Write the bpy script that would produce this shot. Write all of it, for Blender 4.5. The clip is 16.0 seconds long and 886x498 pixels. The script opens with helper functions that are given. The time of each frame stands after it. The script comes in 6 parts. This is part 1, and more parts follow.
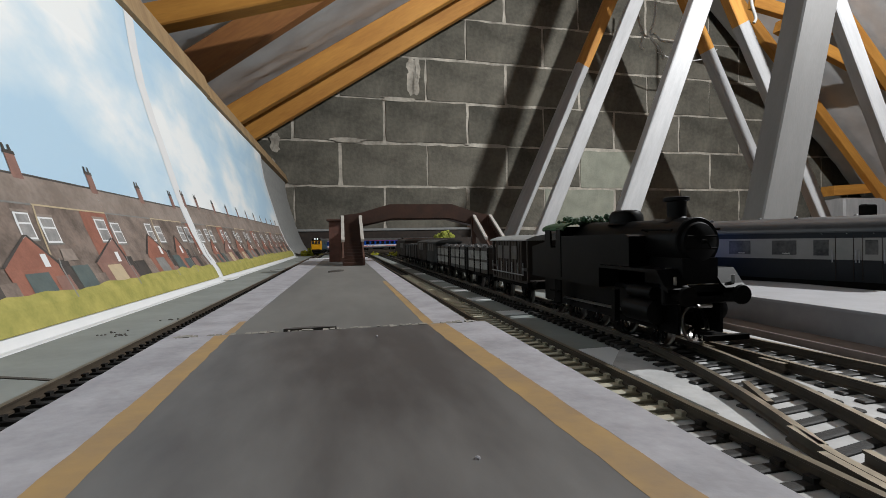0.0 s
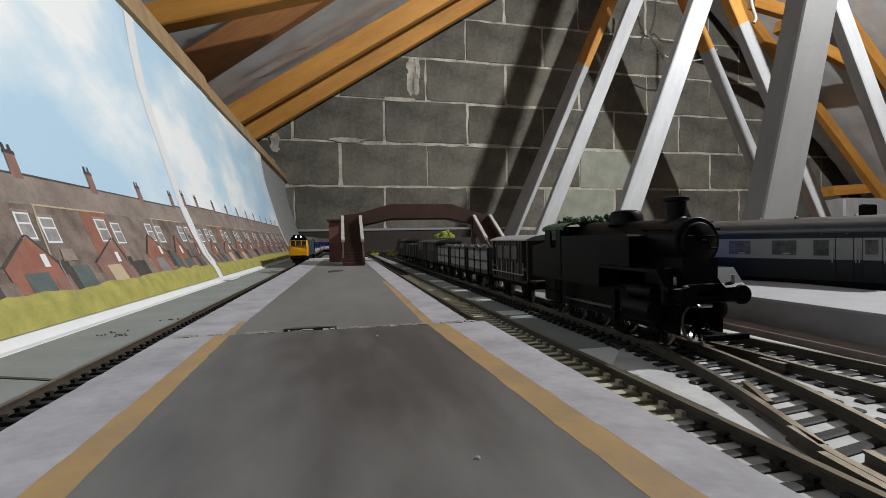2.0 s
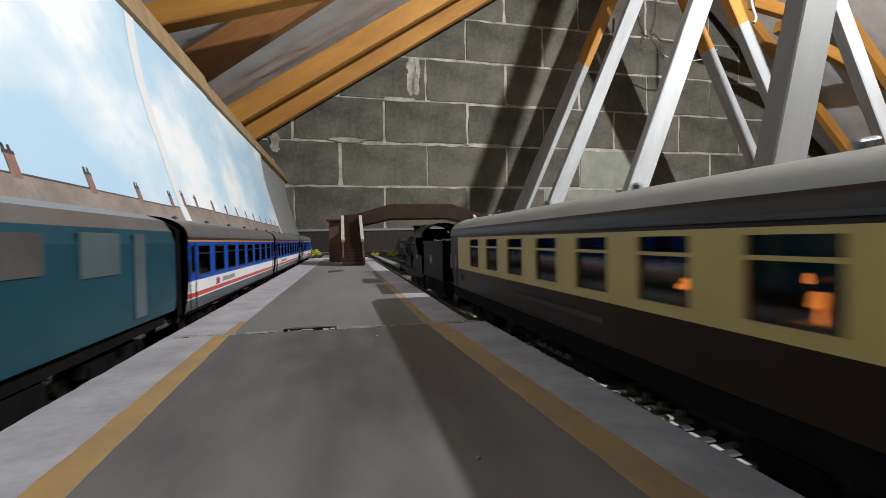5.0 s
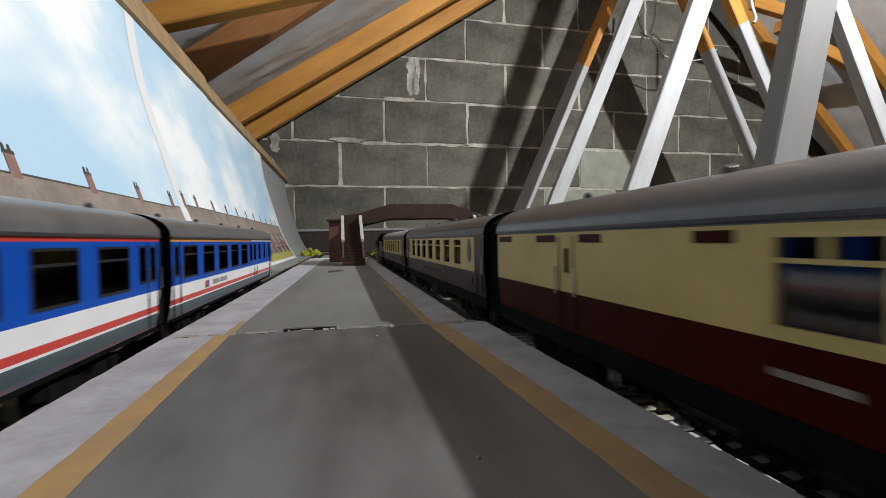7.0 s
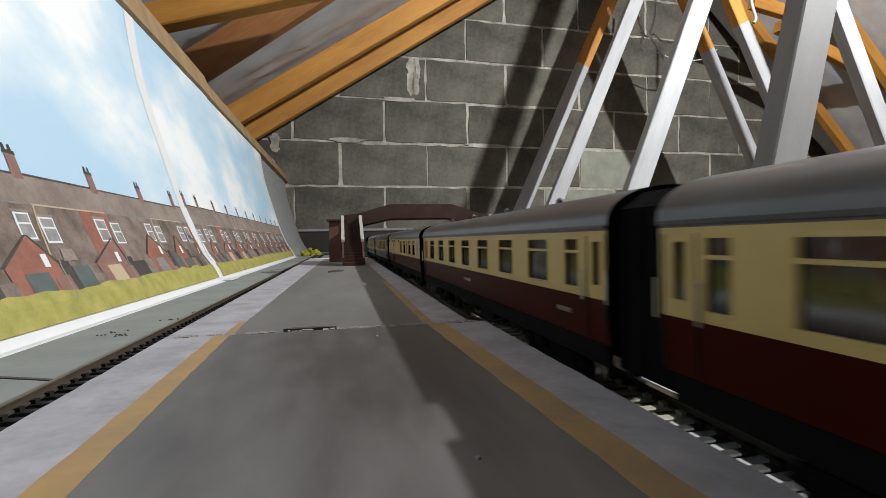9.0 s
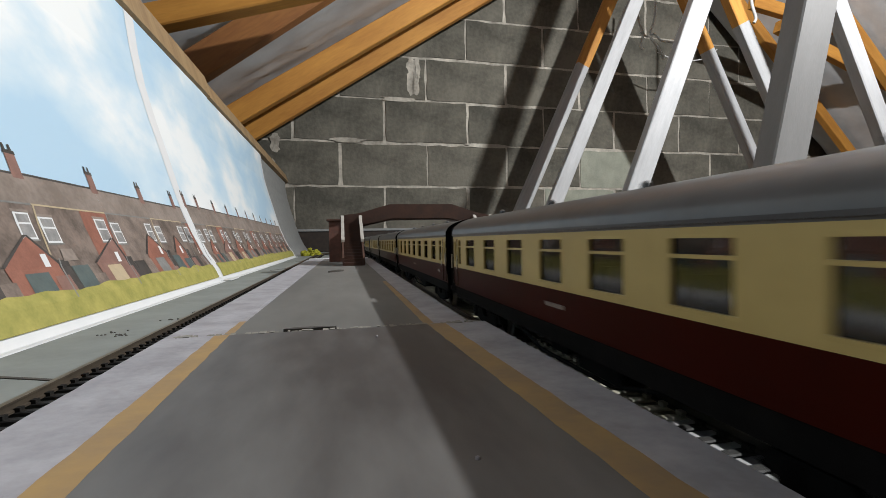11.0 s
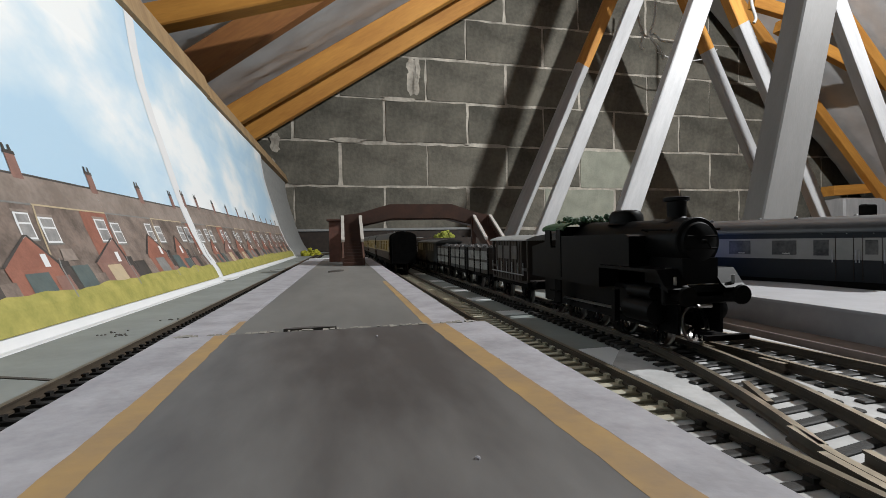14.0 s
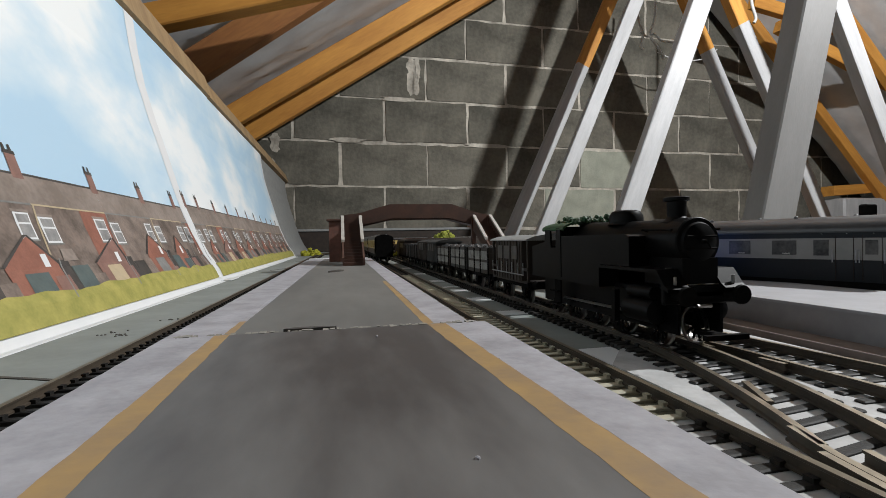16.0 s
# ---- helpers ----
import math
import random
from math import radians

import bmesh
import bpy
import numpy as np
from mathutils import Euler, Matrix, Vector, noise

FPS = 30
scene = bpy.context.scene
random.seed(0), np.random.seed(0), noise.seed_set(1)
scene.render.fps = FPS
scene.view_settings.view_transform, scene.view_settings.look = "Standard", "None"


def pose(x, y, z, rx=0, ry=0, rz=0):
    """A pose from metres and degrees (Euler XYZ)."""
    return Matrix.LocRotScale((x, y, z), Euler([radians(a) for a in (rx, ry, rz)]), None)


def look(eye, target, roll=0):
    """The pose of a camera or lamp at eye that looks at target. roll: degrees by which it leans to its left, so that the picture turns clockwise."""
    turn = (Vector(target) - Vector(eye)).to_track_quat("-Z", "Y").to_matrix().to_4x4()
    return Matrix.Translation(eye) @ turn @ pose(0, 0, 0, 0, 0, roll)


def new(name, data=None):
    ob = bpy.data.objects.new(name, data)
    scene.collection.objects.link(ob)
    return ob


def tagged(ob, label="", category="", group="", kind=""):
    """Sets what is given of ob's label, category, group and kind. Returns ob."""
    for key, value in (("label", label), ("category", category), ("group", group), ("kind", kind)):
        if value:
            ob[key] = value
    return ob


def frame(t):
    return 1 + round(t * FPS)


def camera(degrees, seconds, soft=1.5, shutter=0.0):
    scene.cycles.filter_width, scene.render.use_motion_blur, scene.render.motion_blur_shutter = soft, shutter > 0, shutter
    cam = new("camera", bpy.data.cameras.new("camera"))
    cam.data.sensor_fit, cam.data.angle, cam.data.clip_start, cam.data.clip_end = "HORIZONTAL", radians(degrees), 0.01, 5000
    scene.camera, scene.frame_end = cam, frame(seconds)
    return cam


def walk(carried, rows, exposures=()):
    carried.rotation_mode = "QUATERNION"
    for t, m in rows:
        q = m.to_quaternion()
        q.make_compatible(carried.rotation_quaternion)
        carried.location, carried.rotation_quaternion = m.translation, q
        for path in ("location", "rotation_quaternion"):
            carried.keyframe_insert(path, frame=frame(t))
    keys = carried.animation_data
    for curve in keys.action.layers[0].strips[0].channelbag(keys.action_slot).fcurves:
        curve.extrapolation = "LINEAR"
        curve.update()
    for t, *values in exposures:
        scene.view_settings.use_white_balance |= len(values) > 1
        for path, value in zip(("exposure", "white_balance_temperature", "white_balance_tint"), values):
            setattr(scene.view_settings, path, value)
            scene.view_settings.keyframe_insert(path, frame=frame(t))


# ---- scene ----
# ---------------------------------------------------------------- camera
cam = camera(86.0, 16.0, soft=0.75, shutter=0.35)
EYE = Vector((0.0, 0.0, 0.0479))
YAW, PITCH, ROLL = radians(11.87), radians(-1.12), -1.04
CAM = look(EYE, EYE + Vector((math.sin(YAW) * math.cos(PITCH), math.cos(YAW) * math.cos(PITCH), math.sin(PITCH))), ROLL)
walk(cam, [(0.0, CAM), (16.0, CAM)], [(0.0, -0.06), (3.0, -0.03), (4.0, 0.20), (7.0, 0.21), (9.2, 0.20), (11.5, 0.12), (12.5, 0.10), (16.0, 0.06)])

# ---------------------------------------------------------------- world and lamps
world = bpy.data.worlds.new("world")
scene.world = world
world.use_nodes = True
world.node_tree.nodes["Background"].inputs[0].default_value = (0.5, 0.55, 0.62, 1)
world.node_tree.nodes["Background"].inputs[1].default_value = 0.004


# one loft lamp with a wide reflector under the ridge
data = bpy.data.lights.new("loft_lamp", "SPOT")
data.energy, data.shadow_soft_size, data.color = 150.0, 0.02, (0.962, 0.98, 0.985)
data.spot_size, data.spot_blend = radians(164), 0.2
new("loft_lamp", data).matrix_basis = look((1.42, 0.33, 1.21), (1.22, 0.93, 0.44))

# ---------------------------------------------------------------- materials


def mat(name, a, b=None, scale=40.0, rough=0.6, bump=0.0, metal=0.0, detail=6.0, fine=6.0, spread=0.0, stretch=(1, 1, 1), emit=0.0, spec=0.5):
    """Noise between two colours at two scales, with fine relief."""
    m = bpy.data.materials.new(name)
    m.use_nodes = True
    n, l = m.node_tree.nodes, m.node_tree.links
    p = n["Principled BSDF"]
    p.inputs["Roughness"].default_value, p.inputs["Metallic"].default_value = rough, metal
    p.inputs["Specular IOR Level"].default_value = spec
    b = b or tuple(v * 0.7 for v in a)
    if not metal and not emit:
        a, b = tuple(v * 0.80 for v in a), tuple(v * 0.80 for v in b)
    co = n.new("ShaderNodeTexCoord")
    mp = n.new("ShaderNodeMapping")
    mp.inputs["Scale"].default_value = stretch
    l.new(co.outputs["Object"], mp.inputs[0])
    big, small = n.new("ShaderNodeTexNoise"), n.new("ShaderNodeTexNoise")
    big.inputs["Scale"].default_value, big.inputs["Detail"].default_value = scale, detail
    small.inputs["Scale"].default_value, small.inputs["Detail"].default_value = scale * fine, 4.0
    l.new(mp.outputs[0], big.inputs[0]), l.new(mp.outputs[0], small.inputs[0])
    add = n.new("ShaderNodeMath")
    add.operation = "MULTIPLY_ADD"
    add.inputs[1].default_value, add.inputs[2].default_value = 0.35, -0.17
    l.new(small.outputs[0], add.inputs[0])
    sm = n.new("ShaderNodeMath")
    l.new(add.outputs[0], sm.inputs[0]), l.new(big.outputs[0], sm.inputs[1])
    last = sm.outputs[0]
    if spread:
        info = n.new("ShaderNodeObjectInfo")
        mul = n.new("ShaderNodeMath")
        mul.operation = "MULTIPLY_ADD"
        mul.inputs[1].default_value, mul.inputs[2].default_value = spread, -spread / 2
        l.new(info.outputs["Random"], mul.inputs[0])
        s2 = n.new("ShaderNodeMath")
        l.new(mul.outputs[0], s2.inputs[0]), l.new(last, s2.inputs[1])
        last = s2.outputs[0]
    ramp = n.new("ShaderNodeValToRGB")
    ramp.color_ramp.elements[0].position, ramp.color_ramp.elements[1].position = 0.32, 0.68
    ramp.color_ramp.elements[0].color, ramp.color_ramp.elements[1].color = (*a, 1), (*b, 1)
    l.new(last, ramp.inputs[0])
    l.new(ramp.outputs[0], p.inputs["Base Color"])
    if bump:
        bp = n.new("ShaderNodeBump")
        bp.inputs["Strength"].default_value = 0.6
        bp.inputs["Distance"].default_value = bump
        l.new(small.outputs[0], bp.inputs["Height"]), l.new(bp.outputs[0], p.inputs["Normal"])
    if emit:
        p.inputs["Emission Color"].default_value, p.inputs["Emission Strength"].default_value = (*a, 1), emit
    return m


def glass(name, tint, gloss):
    m = bpy.data.materials.new(name)
    m.use_nodes = True
    n, l = m.node_tree.nodes, m.node_tree.links
    n.remove(n["Principled BSDF"])
    t, g, x = n.new("ShaderNodeBsdfTransparent"), n.new("ShaderNodeBsdfGlossy"), n.new("ShaderNodeMixShader")
    t.inputs[0].default_value, g.inputs["Roughness"].default_value = (*tint, 1), 0.08
    x.inputs[0].default_value = gloss
    l.new(t.outputs[0], x.inputs[1]), l.new(g.outputs[0], x.inputs[2])
    l.new(x.outputs[0], n["Material Output"].inputs[0])
    return m


def sky_print():
    """Printed sky: pale blue with soft streaked cloud."""
    m = bpy.data.materials.new("printed_sky")
    m.use_nodes = True
    n, l = m.node_tree.nodes, m.node_tree.links
    p = n["Principled BSDF"]
    p.inputs["Roughness"].default_value = 0.45
    co, mp, no, ra = n.new("ShaderNodeTexCoord"), n.new("ShaderNodeMapping"), n.new("ShaderNodeTexNoise"), n.new("ShaderNodeValToRGB")
    mp.inputs["Scale"].default_value, mp.inputs["Rotation"].default_value = (2.0, 1.7, 2.9), (0.75, 0, 0)
    no.inputs["Scale"].default_value, no.inputs["Detail"].default_value, no.inputs["Roughness"].default_value = 1.7, 6.0, 0.52
    no.inputs["Distortion"].default_value = 0.15
    l.new(co.outputs["Object"], mp.inputs[0]), l.new(mp.outputs[0], no.inputs[0]), l.new(no.outputs[0], ra.inputs[0])
    e = ra.color_ramp.elements
    e[0].position, e[0].color = 0.42, (0.44, 0.62, 0.77, 1)
    e[1].position, e[1].color = 0.57, (0.82, 0.845, 0.85, 1)
    k = e.new(0.5)
    k.color = (0.58, 0.71, 0.80, 1)
    l.new(ra.outputs[0], p.inputs["Base Color"])
    return m


def timber(name, a, b):
    return mat(name, a, b, scale=5.0, rough=0.62, bump=0.0008, fine=9.0, stretch=(4, 4, 0.6))


M_BLOCK = mat("concrete_block", (0.098, 0.093, 0.076), (0.235, 0.218, 0.178), scale=6, rough=0.95, bump=0.006, fine=9, detail=12, spread=0.16)
# for walls out of view, coloured dark to cut bounced light
M_DARKW = mat("unseen_dark_blockwork", (0.07, 0.068, 0.064), (0.11, 0.105, 0.1), scale=9, rough=0.95)
M_BLOCKP = mat("pale_block", (0.34, 0.36, 0.29), (0.46, 0.47, 0.39), scale=14, rough=0.95, bump=0.003, fine=10)
M_MORTAR = mat("mortar", (0.80, 0.74, 0.64), (0.34, 0.31, 0.265), scale=11, rough=0.95, bump=0.004)
M_PINE = timber("orange_pine", (0.74, 0.35, 0.065), (0.52, 0.22, 0.038))
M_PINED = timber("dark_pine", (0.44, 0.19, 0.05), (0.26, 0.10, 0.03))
M_BATTEN = timber("weathered_batten", (0.42, 0.29, 0.15), (0.27, 0.17, 0.085))
M_WHITEP = mat("white_painted_timber", (0.55, 0.55, 0.56), (0.43, 0.43, 0.44), scale=8, rough=0.45, bump=0.0006, stretch=(5, 5, 0.8), fine=12)
# white post timber with its shade put into the colour as grey
M_SHADEP = mat("shaded_white_timber", (0.27, 0.263, 0.26), (0.23, 0.224, 0.22), scale=8, rough=0.6, bump=0.0004, stretch=(3, 3, 0.8), fine=12)
M_FELT = mat("roof_membrane", (0.72, 0.73, 0.74), (0.54, 0.55, 0.57), scale=5, rough=0.45, bump=0.004, fine=3)
M_BOARD = mat("grey_painted_baseboard", (0.30, 0.322, 0.305), (0.24, 0.257, 0.245), scale=26, rough=0.75, bump=0.0003)
M_FLOOR = mat("loft_floor", (0.09, 0.065, 0.045), (0.055, 0.04, 0.028), scale=6, rough=0.8, bump=0.002)
M_PLAT = mat("platform_grey", (0.180, 0.176, 0.170), (0.064, 0.059, 0.058), scale=22, rough=0.5, bump=0.00012, fine=7, stretch=(1, 0.3, 1), detail=9)
M_PLATF = mat("platform_grey_further", (0.19, 0.185, 0.172), (0.13, 0.127, 0.119), scale=24, rough=0.62, bump=0.00012, fine=5, stretch=(1, 0.3, 1))
M_JOINT = mat("joint_filler", (0.36, 0.34, 0.30), (0.22, 0.20, 0.17), scale=200, rough=0.8)
M_EDGE = mat("platform_edging", (0.46, 0.447, 0.478), (0.31, 0.30, 0.32), scale=70, rough=0.6, bump=0.0002)
M_YEL = mat("platform_yellow", (0.43, 0.27, 0.10), (0.31, 0.205, 0.105), scale=60, rough=0.6, bump=0.0001)
M_CARD = mat("dark_card", (0.05, 0.045, 0.04), (0.09, 0.08, 0.07), scale=90, rough=0.9)
M_SLEEP = mat("sleeper_black", (0.014, 0.0135, 0.013), (0.036, 0.033, 0.030), scale=180, rough=0.6, bump=0.0002, spec=0.2)
M_SLEEPB = mat("sleeper_olive", (0.56, 0.52, 0.40), (0.42, 0.39, 0.29), scale=180, rough=0.6, bump=0.0002)
M_RAIL = mat("rail_nickel", (0.62, 0.55, 0.43), (0.27, 0.225, 0.165), scale=70, rough=0.34, metal=0.9)
M_RAILD = mat("rail_tarnished", (0.16, 0.13, 0.085), (0.11, 0.085, 0.055), scale=120, rough=0.45, metal=0.5)
M_BALL = mat("olive_ballast", (0.12, 0.11, 0.07), (0.20, 0.185, 0.125), scale=160, rough=0.9)
M_RAILS = mat("rail_side", (0.045, 0.034, 0.024), (0.08, 0.06, 0.04), scale=150, rough=0.6)
M_PAPER = mat("track_paper", (0.64, 0.635, 0.63), (0.46, 0.455, 0.45), scale=70, rough=0.7)
M_SKY = sky_print()
M_PWHITE = mat("paper_white", (0.90, 0.91, 0.92), (0.85, 0.86, 0.87), scale=20, rough=0.5)
M_PROOF = mat("printed_slate", (0.24, 0.195, 0.165), (0.38, 0.315, 0.275), scale=34, rough=0.5, fine=8)
M_PBRICK = mat("printed_brown_brick", (0.125, 0.098, 0.082), (0.29, 0.225, 0.19), scale=55, rough=0.5, fine=8)
M_PBRICKG = mat("printed_grey_brick", (0.17, 0.135, 0.115), (0.33, 0.26, 0.22), scale=60, rough=0.5, fine=8)
M_PRED = mat("printed_red_brick", (0.40, 0.17, 0.12), (0.29, 0.12, 0.085), scale=90, rough=0.5, fine=8)
M_PPINK = mat("printed_pale_brick", (0.34, 0.19, 0.155), (0.26, 0.145, 0.12), scale=90, rough=0.5, fine=8)
M_PDARK = mat("printed_dark", (0.05, 0.045, 0.042), (0.09, 0.08, 0.075), scale=90, rough=0.5)
M_PGREY = mat("printed_grey_door", (0.30, 0.30, 0.29), (0.22, 0.22, 0.21), scale=90, rough=0.5)
M_PTEAL = mat("printed_green_grey", (0.13, 0.17, 0.165), (0.09, 0.12, 0.12), scale=90, rough=0.5)
M_PCREAM = mat("printed_cream", (0.62, 0.5, 0.33), (0.52, 0.42, 0.28), scale=90, rough=0.5)
M_PGLASS = mat("printed_window", (0.42, 0.41, 0.40), (0.24, 0.24, 0.24), scale=120, rough=0.5)
M_PGRASS = mat("printed_grass", (0.50, 0.44, 0.12), (0.33, 0.32, 0.075), scale=70, rough=0.6, fine=7)
M_BLACK = mat("loco_black", (0.0025, 0.0025, 0.003), (0.006, 0.006, 0.0062), scale=90, rough=0.45, fine=6, spec=0.09)
M_SOOT = mat("sooty_black", (0.003, 0.003, 0.003), (0.009, 0.008, 0.0075), scale=150, rough=0.85, spec=0.08)
M_GANG = mat("gangway_black", (0.003, 0.003, 0.003), (0.007, 0.0065, 0.0065), scale=150, rough=0.9, spec=0.04)
M_STEEL = mat("bright_steel", (0.5, 0.49, 0.47), (0.36, 0.35, 0.33), scale=150, rough=0.3, metal=1.0)
M_CREAM = mat("coach_cream", (0.60, 0.44, 0.165), (0.51, 0.37, 0.135), scale=40, rough=0.33, fine=5, spec=0.3)
M_CRIM = mat("coach_crimson", (0.048, 0.0048, 0.0019), (0.036, 0.004, 0.0017), scale=40, rough=0.36, fine=5, spec=0.07)
M_UMBER = mat("pullman_umber", (0.022, 0.012, 0.008), (0.03, 0.017, 0.011), scale=60, rough=0.35, fine=5, spec=0.22)
M_ROOFG = mat("coach_roof_grey", (0.13, 0.127, 0.128), (0.09, 0.088, 0.09), scale=60, rough=0.3, bump=0.00006, fine=6, spec=0.4)
M_ROOFW = mat("pullman_roof_pale", (0.42, 0.41, 0.38), (0.33, 0.32, 0.30), scale=60, rough=0.45, fine=6)
M_BLUE = mat("sector_blue", (0.003, 0.075, 0.44), (0.003, 0.062, 0.38), scale=40, rough=0.3, fine=5, spec=0.22)
M_WHITE = mat("coach_white", (0.82, 0.82, 0.82), (0.74, 0.74, 0.74), scale=40, rough=0.35)
M_RED = mat("coach_red_stripe", (0.62, 0.05, 0.03), (0.52, 0.04, 0.03), scale=40, rough=0.35)
M_ORANGE = mat("cantrail_orange", (0.80, 0.30, 0.03), (0.7, 0.26, 0.03), scale=40, rough=0.35)
M_TEAL = mat("lower_grey", (0.085, 0.115, 0.125), (0.06, 0.085, 0.095), scale=40, rough=0.4)
M_RBLUE = mat("rail_blue", (0.007, 0.044, 0.066), (0.010, 0.058, 0.084), scale=40, rough=0.4, fine=5, spec=0.25)
M_YELLOW = mat("warning_yellow", (0.76, 0.36, 0.006), (0.68, 0.31, 0.005), scale=40, rough=0.4, fine=5, spec=0.25)
M_BGREY = mat("coach_pale_grey", (0.33, 0.315, 0.30), (0.26, 0.25, 0.235), scale=40, rough=0.35)
M_DBLUE = mat("coach_dark_blue", (0.012, 0.015, 0.019), (0.018, 0.021, 0.025), scale=40, rough=0.35, spec=0.25)
M_GLASS = glass("coach_glazing", (0.38, 0.37, 0.35), 0.07)
M_DGLASS = glass("cab_glazing", (0.25, 0.25, 0.26), 0.12)
M_SEAT = mat("seat_interior", (0.05, 0.06, 0.10), (0.09, 0.05, 0.05), scale=90, rough=0.8)
M_SWIN = mat("dull_coach_window", (0.17, 0.165, 0.16), (0.05, 0.05, 0.052), scale=110, rough=0.2)
M_CLOTH = mat("table_cloth", (0.75, 0.73, 0.68), (0.6, 0.58, 0.54), scale=90, rough=0.8)
M_HEAD = mat("headlight_glow", (0.85, 0.93, 1.0), (0.85, 0.93, 1.0), emit=4.0)
M_CABG = mat("cab_window_dark", (0.012, 0.012, 0.013), (0.03, 0.028, 0.026), scale=90, rough=0.2)
M_DROOF = mat("dark_coach_roof", (0.03, 0.03, 0.034), (0.05, 0.05, 0.053), scale=60, rough=0.3)
M_LETTER = mat("faded_lettering", (0.34, 0.34, 0.32), (0.16, 0.16, 0.155), scale=200, rough=0.7)
M_TLAMP = mat("table_lamp_glow", (1.0, 0.30, 0.06), (1.0, 0.30, 0.06), emit=5.0)
M_BRIDGE = mat("bridge_umber", (0.085, 0.034, 0.019), (0.052, 0.023, 0.014), scale=60, rough=0.6)
M_BRIDGEW = mat("bridge_cream_rail", (0.55, 0.52, 0.47), (0.45, 0.42, 0.38), scale=60, rough=0.6)
M_MBRICK = mat("model_brick", (0.20, 0.085, 0.06), (0.13, 0.06, 0.045), scale=120, rough=0.8, fine=6)
M_WBROWN = mat("wagon_brown", (0.022, 0.015, 0.011), (0.042, 0.027, 0.019), scale=70, rough=0.7)
M_WGREY = mat("wagon_grey", (0.024, 0.024, 0.023), (0.042, 0.042, 0.040), scale=70, rough=0.7)
M_TIN = mat("pale_roof", (0.36, 0.365, 0.36), (0.28, 0.285, 0.28), scale=70, rough=0.55)
M_SPLAT = mat("siding_platform_white", (0.52, 0.52, 0.55), (0.44, 0.44, 0.46), scale=50, rough=0.5)
M_SPLATF = mat("siding_platform_face", (0.46, 0.445, 0.46), (0.36, 0.345, 0.36), scale=40, rough=0.7)
M_KERB = mat("brown_kerb", (0.20, 0.155, 0.135), (0.28, 0.22, 0.19), scale=60, rough=0.7)
M_LEAF = mat("model_foliage", (0.20, 0.24, 0.03), (0.32, 0.33, 0.05), scale=200, rough=0.9)
M_FLOWER = mat("model_flower", (0.50, 0.46, 0.03), (0.28, 0.29, 0.03), scale=200, rough=0.9)
M_CABLE = mat("cable_white", (0.7, 0.7, 0.68), (0.6, 0.6, 0.58), scale=60, rough=0.5)
M_GREEN = mat("spare_green_paint", (0.02, 0.09, 0.03), (0.03, 0.06, 0.02), scale=150, rough=0.6)
M_COAL = mat("coal", (0.012, 0.012, 0.012), (0.04, 0.04, 0.04), scale=300, rough=0.5, bump=0.0004)

# ---------------------------------------------------------------- mesh helpers


def mesh(name, bm, mats):
    me = bpy.data.meshes.new(name)
    bm.normal_update()
    bm.to_mesh(me)
    bm.free()
    for m in (mats if isinstance(mats, (list, tuple)) else [mats]):
        me.materials.append(m)
    return me


def smooth(me, angle=0.6):
    me.polygons.foreach_set("use_smooth", [True] * len(me.polygons))
    me.set_sharp_from_angle(angle=angle)
    return me


def part(name, bm, material, parent, label="", soft=False):
    me = mesh(name, bm, material)
    if soft:
        smooth(me)
    ob = new(name, me)
    ob.parent = parent
    return tagged(ob, label)


def thing(name, label, category, group="", kind="", at=None):
    ob = new(name)
    ob.empty_display_size = 0.01
    if at is not None:
        ob.matrix_basis = at
    return tagged(ob, label, category, group, kind)


def solid(name, bm, material, label, category, group="", kind="", soft=False):
    me = mesh(name, bm, material)
    if soft:
        smooth(me)
    return tagged(new(name, me), label, category, group, kind)


def bx(bm, x0, x1, y0, y1, z0, z1, mi=0, bev=0.0):
    if bev <= 0:
        v = [bm.verts.new((x, y, z)) for z in (z0, z1) for y in (y0, y1) for x in (x0, x1)]
        for f in ((0, 2, 3, 1), (4, 5, 7, 6), (0, 1, 5, 4), (2, 6, 7, 3), (0, 4, 6, 2), (1, 3, 7, 5)):
            bm.faces.new([v[i] for i in f]).material_index = mi
        return v
    loops = []
    for z, d in ((z0, bev), (z0 + bev, 0), (z1 - bev, 0), (z1, bev)):
        b = bev
        ring = [(x0 + d, y0 + b), (x0 + b, y0 + d), (x1 - b, y0 + d), (x1 - d, y0 + b), (x1 - d, y1 - b), (x1 - b, y1 - d), (x0 + b, y1 - d), (x0 + d, y1 - b)]
        if d:
            ring = [(x0 + b * 1.4, y0 + b * 1.4), (x0 + b * 1.5, y0 + b * 1.4), (x1 - b * 1.5, y0 + b * 1.4), (x1 - b * 1.4, y0 + b * 1.4), (x1 - b * 1.4, y1 - b * 1.4), (x1 - b * 1.5, y1 - b * 1.4), (x0 + b * 1.5, y1 - b * 1.4), (x0 + b * 1.4, y1 - b * 1.4)]
        loops.append([bm.verts.new((x, y, z)) for x, y in ring])
    for a, b in zip(loops, loops[1:]):
        for i in range(8):
            bm.faces.new((a[i], a[(i + 1) % 8], b[(i + 1) % 8], b[i])).material_index = mi
    bm.faces.new(loops[0][::-1]).material_index = mi
    bm.faces.new(loops[-1]).material_index = mi


